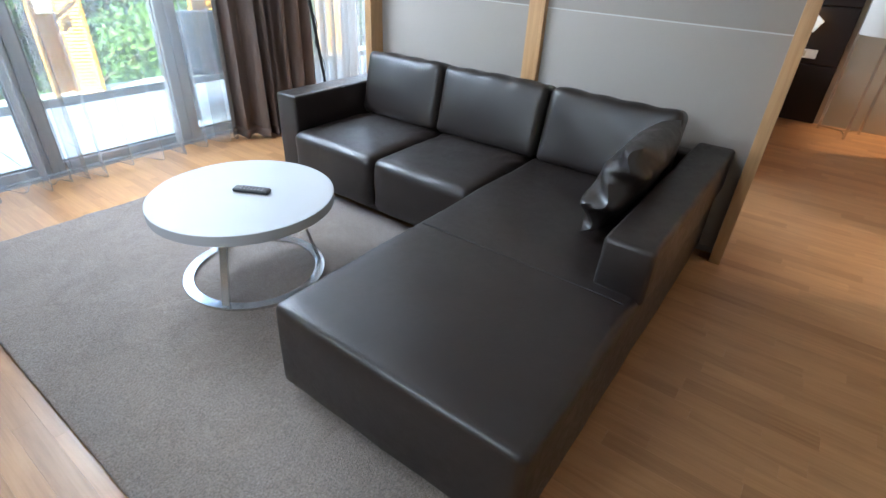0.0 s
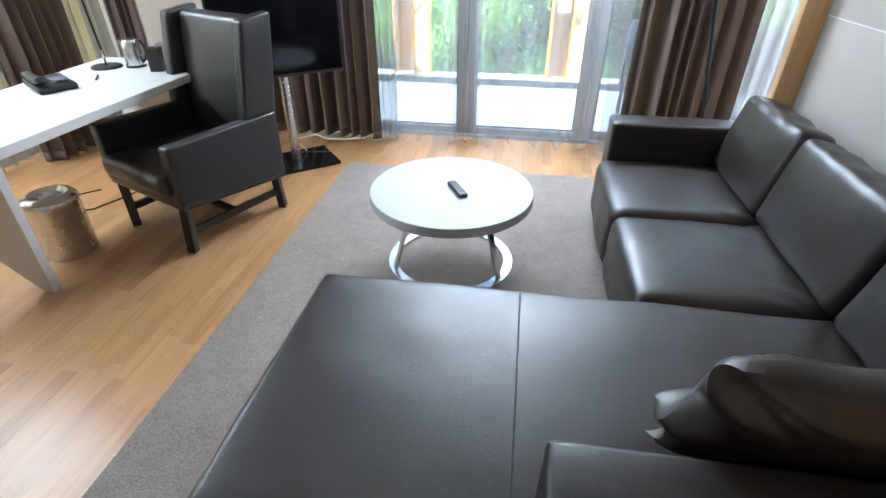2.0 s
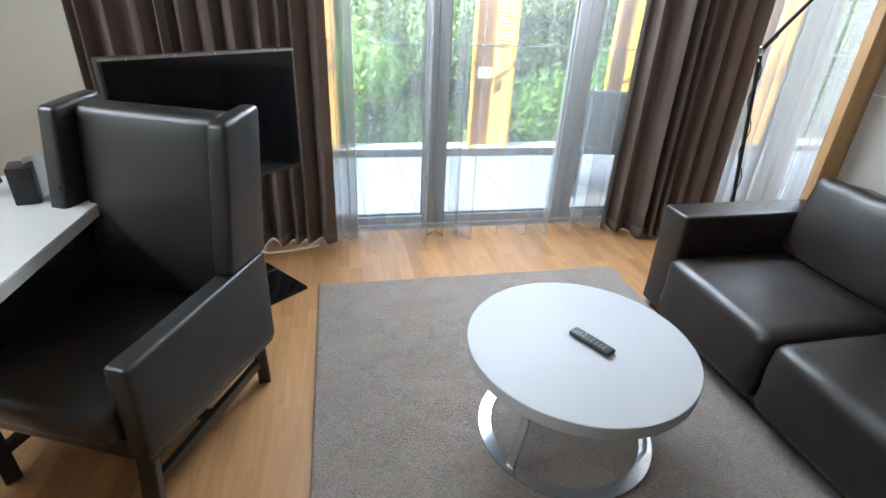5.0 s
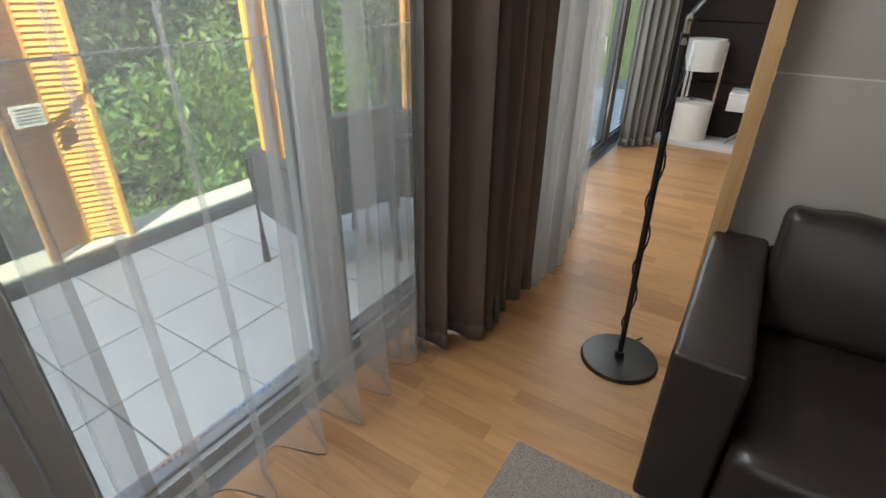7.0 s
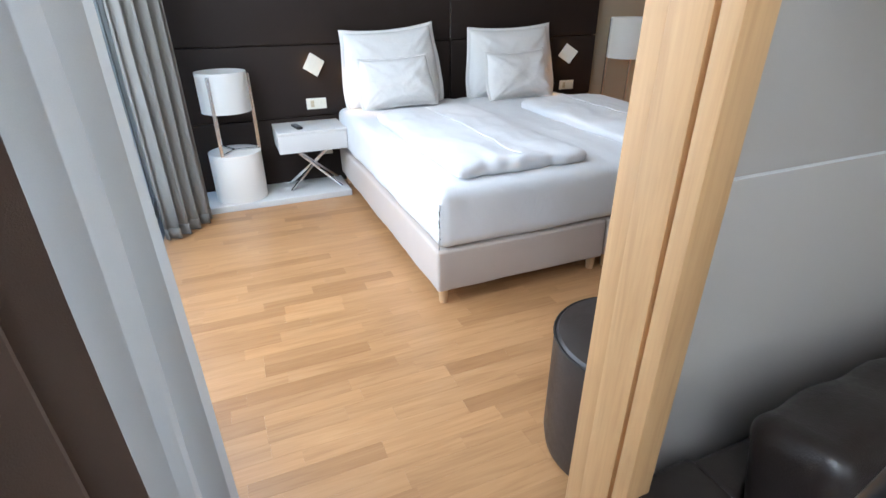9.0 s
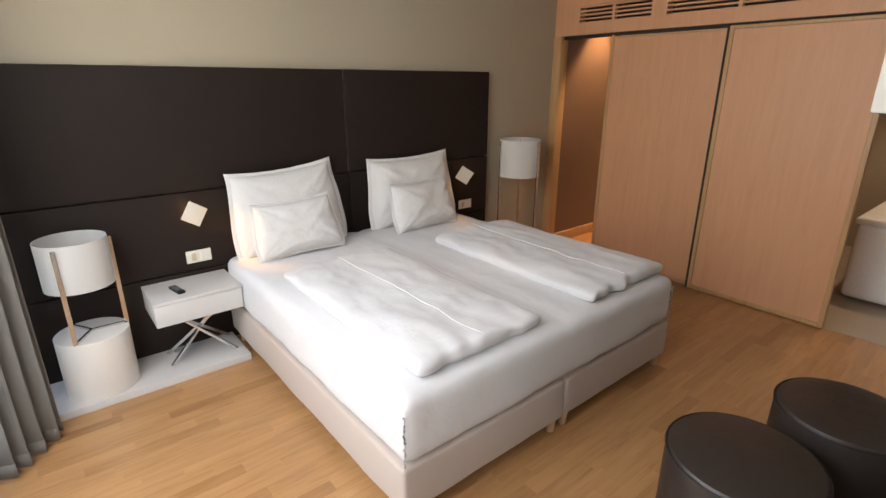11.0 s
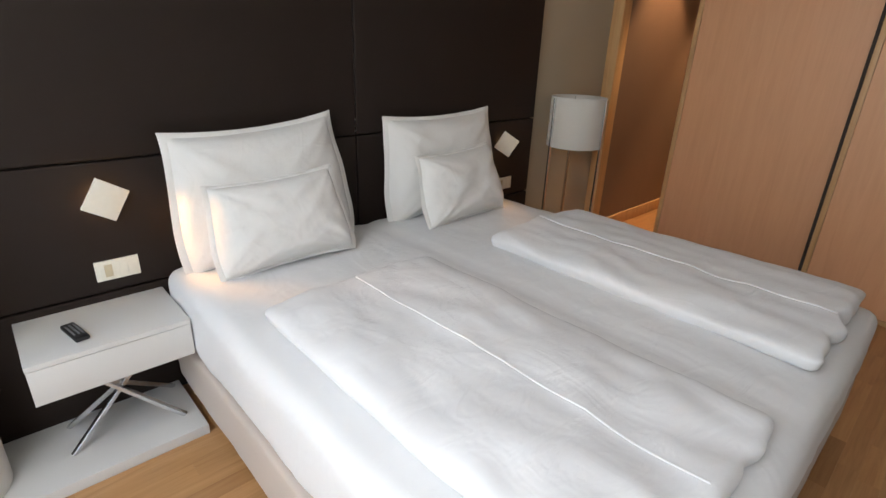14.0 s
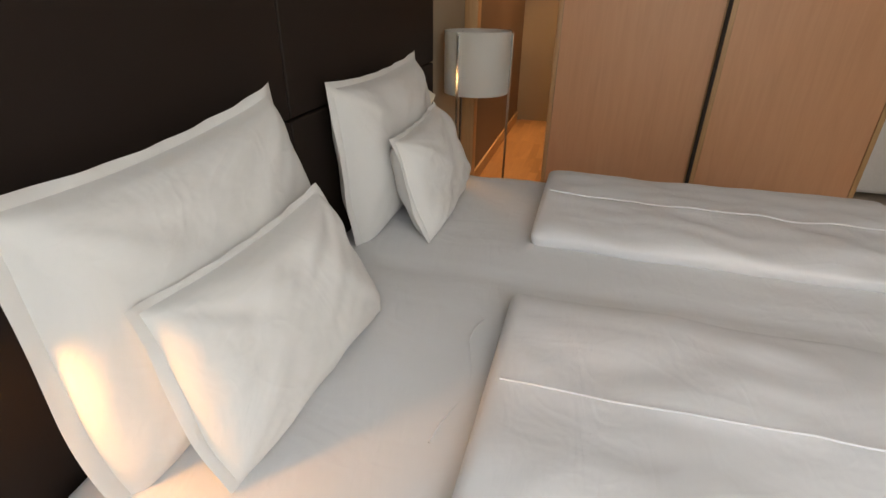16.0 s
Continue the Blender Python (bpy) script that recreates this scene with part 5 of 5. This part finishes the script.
# ---- nightstand on its plinth ----
solo("plinth", boxes((5.892, 6.2718, 2.53, 3.56, 0.0, 0.045), bevel=0.003), M["white_lam"], "low white plinth board along the headboard", "plinth")
ns = thing("nightstand", pose(0, 0, 0), "white floating nightstand with crossed chrome legs", "nightstand")
part("top", boxes((5.920, 6.2715, 2.524, 3.018, 0.496, 0.515), bevel=0.002), M["white_lam"], ns)
part("drawer_box", boxes((5.922, 6.2715, 2.526, 3.016, 0.365, 0.4935), bevel=0.002), M["white_lam"], ns)
for a, b in (((6.04, 2.96, 0.045), (6.16, 2.60, 0.366)), ((6.01, 2.58, 0.045), (6.16, 2.92, 0.366)), ((6.22, 2.95, 0.045), (6.05, 2.62, 0.366)), ((6.24, 2.56, 0.045), (6.03, 2.90, 0.366))):
    part("leg", bar(bmesh.new(), a, b, 0.018, 0.018, 0.002), M["chrome"], ns)
remote(pose(6.055, 2.86, 0.5155, 0, 0, 101), "short black remote control on the nightstand", 0.14)

tl = thing("table_lamp", pose(6.075, 3.31, 0.045), "off-white drum lamp with a cylinder shade on chrome legs", "lamp")
part("drum", cyl(bmesh.new(), 0.178, 0.178, 0.0, 0.345, seg=64, bevel=0.004), M["white_drum"], tl)
part("shade", lathe(bmesh.new(), [(0.163, 0.625), (0.163, 0.885), (0.160, 0.885), (0.160, 0.625), (0.163, 0.625)], 64), M["shade"], tl)
part("diffuser", cyl(bmesh.new(), 0.158, 0.158, 0.655, 0.659, seg=48), M["shade"], tl)
for k in range(3):
    a = radians(-90 + 120 * k)
    c, s = math.cos(a), math.sin(a)
    part("leg", bar(bmesh.new(), (0.170 * c, 0.170 * s, 0.345), (0.170 * c, 0.170 * s, 0.868), 0.012, 0.022, 0.002), M["chrome"], tl)
    part("foot_bar", bar(bmesh.new(), (0, 0, 0.352), (0.170 * c, 0.170 * s, 0.352), 0.012, 0.012), M["chrome"], tl)

f2 = thing("floor_lamp", pose(6.08, -0.15, 0), "tall lamp with a white cylinder shade on chrome legs", "lamp")
part("shade", lathe(bmesh.new(), [(0.188, 0.875), (0.188, 1.21), (0.185, 1.21), (0.185, 0.875), (0.188, 0.875)], 64), M["shade"], f2)
part("diffuser", cyl(bmesh.new(), 0.18, 0.18, 0.90, 0.905, seg=48), M["shade"], f2)
for k in range(3):
    a = radians(-170 + 120 * k)
    c, s = math.cos(a), math.sin(a)
    part("leg", bar(bmesh.new(), (0.195 * c, 0.195 * s, 0.0), (0.195 * c, 0.195 * s, 1.20), 0.012, 0.024, 0.002), M["chrome"], f2)
    part("foot_bar", bar(bmesh.new(), (0, 0, 0.03), (0.19 * c, 0.19 * s, 0.03), 0.012, 0.012), M["chrome"], f2)


def stool(x, y, r, h=0.455):
    s = thing("pouf", pose(x, y, 0), "round dark espresso leather pouf with piped edge", "stool", "round leather poufs by the divider")
    part("body", lathe(bmesh.new(), [(0.0, 0.002), (r - 0.02, 0.002), (r - 0.008, 0.012), (r, 0.06), (r, h * 0.5), (r, h - 0.018), (r - 0.004, h - 0.008)], 64), M["leather_stool"], s)
    part("cushion", lathe(bmesh.new(), [(r - 0.002, h - 0.010), (r - 0.012, h + 0.002), (r - 0.05, h + 0.010), (r * 0.5, h + 0.016), (0.0, h + 0.018)], 64), M["leather_stool"], s)
    pts = [(r * math.cos(2 * math.pi * k / 48), r * math.sin(2 * math.pi * k / 48), h - 0.009) for k in range(49)]
    part("piping", tube(bmesh.new(), pts, 0.0045, 6), M["seam"], s)
    return s


stool(3.16, 2.30, 0.235)
stool(3.34, 1.63, 0.255)
stool(3.18, 1.03, 0.25)

# white shade on the bedroom side of the divider
ws = thing("wall_lamp", pose(2.859, 1.75, 1.65), "white box shade of a wall lamp on the divider", "lamp")
part("shade", rbox(bmesh.new(), 0.05, 0.33, -0.15, 0.15, 0.0, 0.30, 0.006, 0.2), M["shade"], ws)
part("bracket", boxes((0.0, 0.055, -0.03, 0.03, 0.10, 0.16)), M["steel"], ws)

# bath tub edge seen through the opening
bt = thing("bathtub", pose(0, 0, 0), "white enamel bathtub in the bathroom", "bathtub")
part("shell", rbox(bmesh.new(), 3.02, 3.78, -3.3, -1.62, 0.02, 0.66, 0.05, 0.15), M["enamel"], bt)
part("rim", rbox(bmesh.new(), 3.01, 3.80, -3.32, -1.60, 0.64, 0.70, 0.028, 0.2), M["enamel"], bt)

# ---- terrace tiles and parquet, pieces last ----
tile_me = mesh_of("terrace_tile", boxes((0.003, 0.382, 0.003, 0.377, -0.032, -0.014), bevel=0.003, seg=1), M["tile"], False)
for i in range(-6, 22):
    for j in range(4):
        ob = new("tile", tile_me)
        ob.parent = terrace
        ob.location = (1.625 + 0.385 * (i - 4), 4.063 + 0.38 * j, random.uniform(-0.001, 0.001))

floor = tagged(new("floor"), "oak strip parquet floor with a satin finish", "floor", kind="structure")
W = 0.0715
rp = random.Random(21)
lengths = (0.28, 0.36, 0.44, 0.52, 0.60)


def strip_geometry(x, y, l):
    g, b, h = 0.00005, 0.0003, -0.012
    x0, x1, y0, y1 = x + g, x + W - g, y + g, y + l - g
    v = [(x0, y0, h), (x1, y0, h), (x1, y1, h), (x0, y1, h), (x0, y0, -b), (x1, y0, -b), (x1, y1, -b), (x0, y1, -b),
         (x0 + b, y0 + b, 0), (x1 - b, y0 + b, 0), (x1 - b, y1 - b, 0), (x0 + b, y1 - b, 0)]
    f = [(8, 9, 10, 11), (4, 5, 9, 8), (5, 6, 10, 9), (6, 7, 11, 10), (7, 4, 8, 11), (0, 1, 5, 4), (1, 2, 6, 5), (2, 3, 7, 6), (3, 0, 4, 7)]
    return v, f


strips = {}
for l in lengths:
    me = bpy.data.meshes.new("oak_strip")
    v, f = strip_geometry(0, 0, l)
    me.from_pydata(v, [], f)
    me.materials.append(M["oak_piece"])
    strips[l] = me
fv, ff, made = [], [], 0
x = GX + 0.06
while x < EX - 0.01:
    y = -3.35 if x > 5.6 else LY
    y -= rp.uniform(0, 0.4)
    while y < GY - 0.125:
        l = rp.choice(lengths)
        if 2.85 < x < 4.15 and 0.9 < y < GY - 0.7 and made < 300:
            ob = new("plank", strips[l])
            ob.parent = floor
            ob.location = (x, y, 0)
            made += 1
        else:
            v, f = strip_geometry(x, y, min(l, GY - 0.117 - y))
            k = len(fv)
            fv += v
            ff += [tuple(i + k for i in q) for q in f]
        y += l
    x += W
fm = bpy.data.meshes.new("parquet_field")
fm.from_pydata(fv, [], ff)
fm.materials.append(M["oak_joined"])
fo = new("parquet_field", fm)
fo.parent = floor
tagged(fo, kind="stuff")
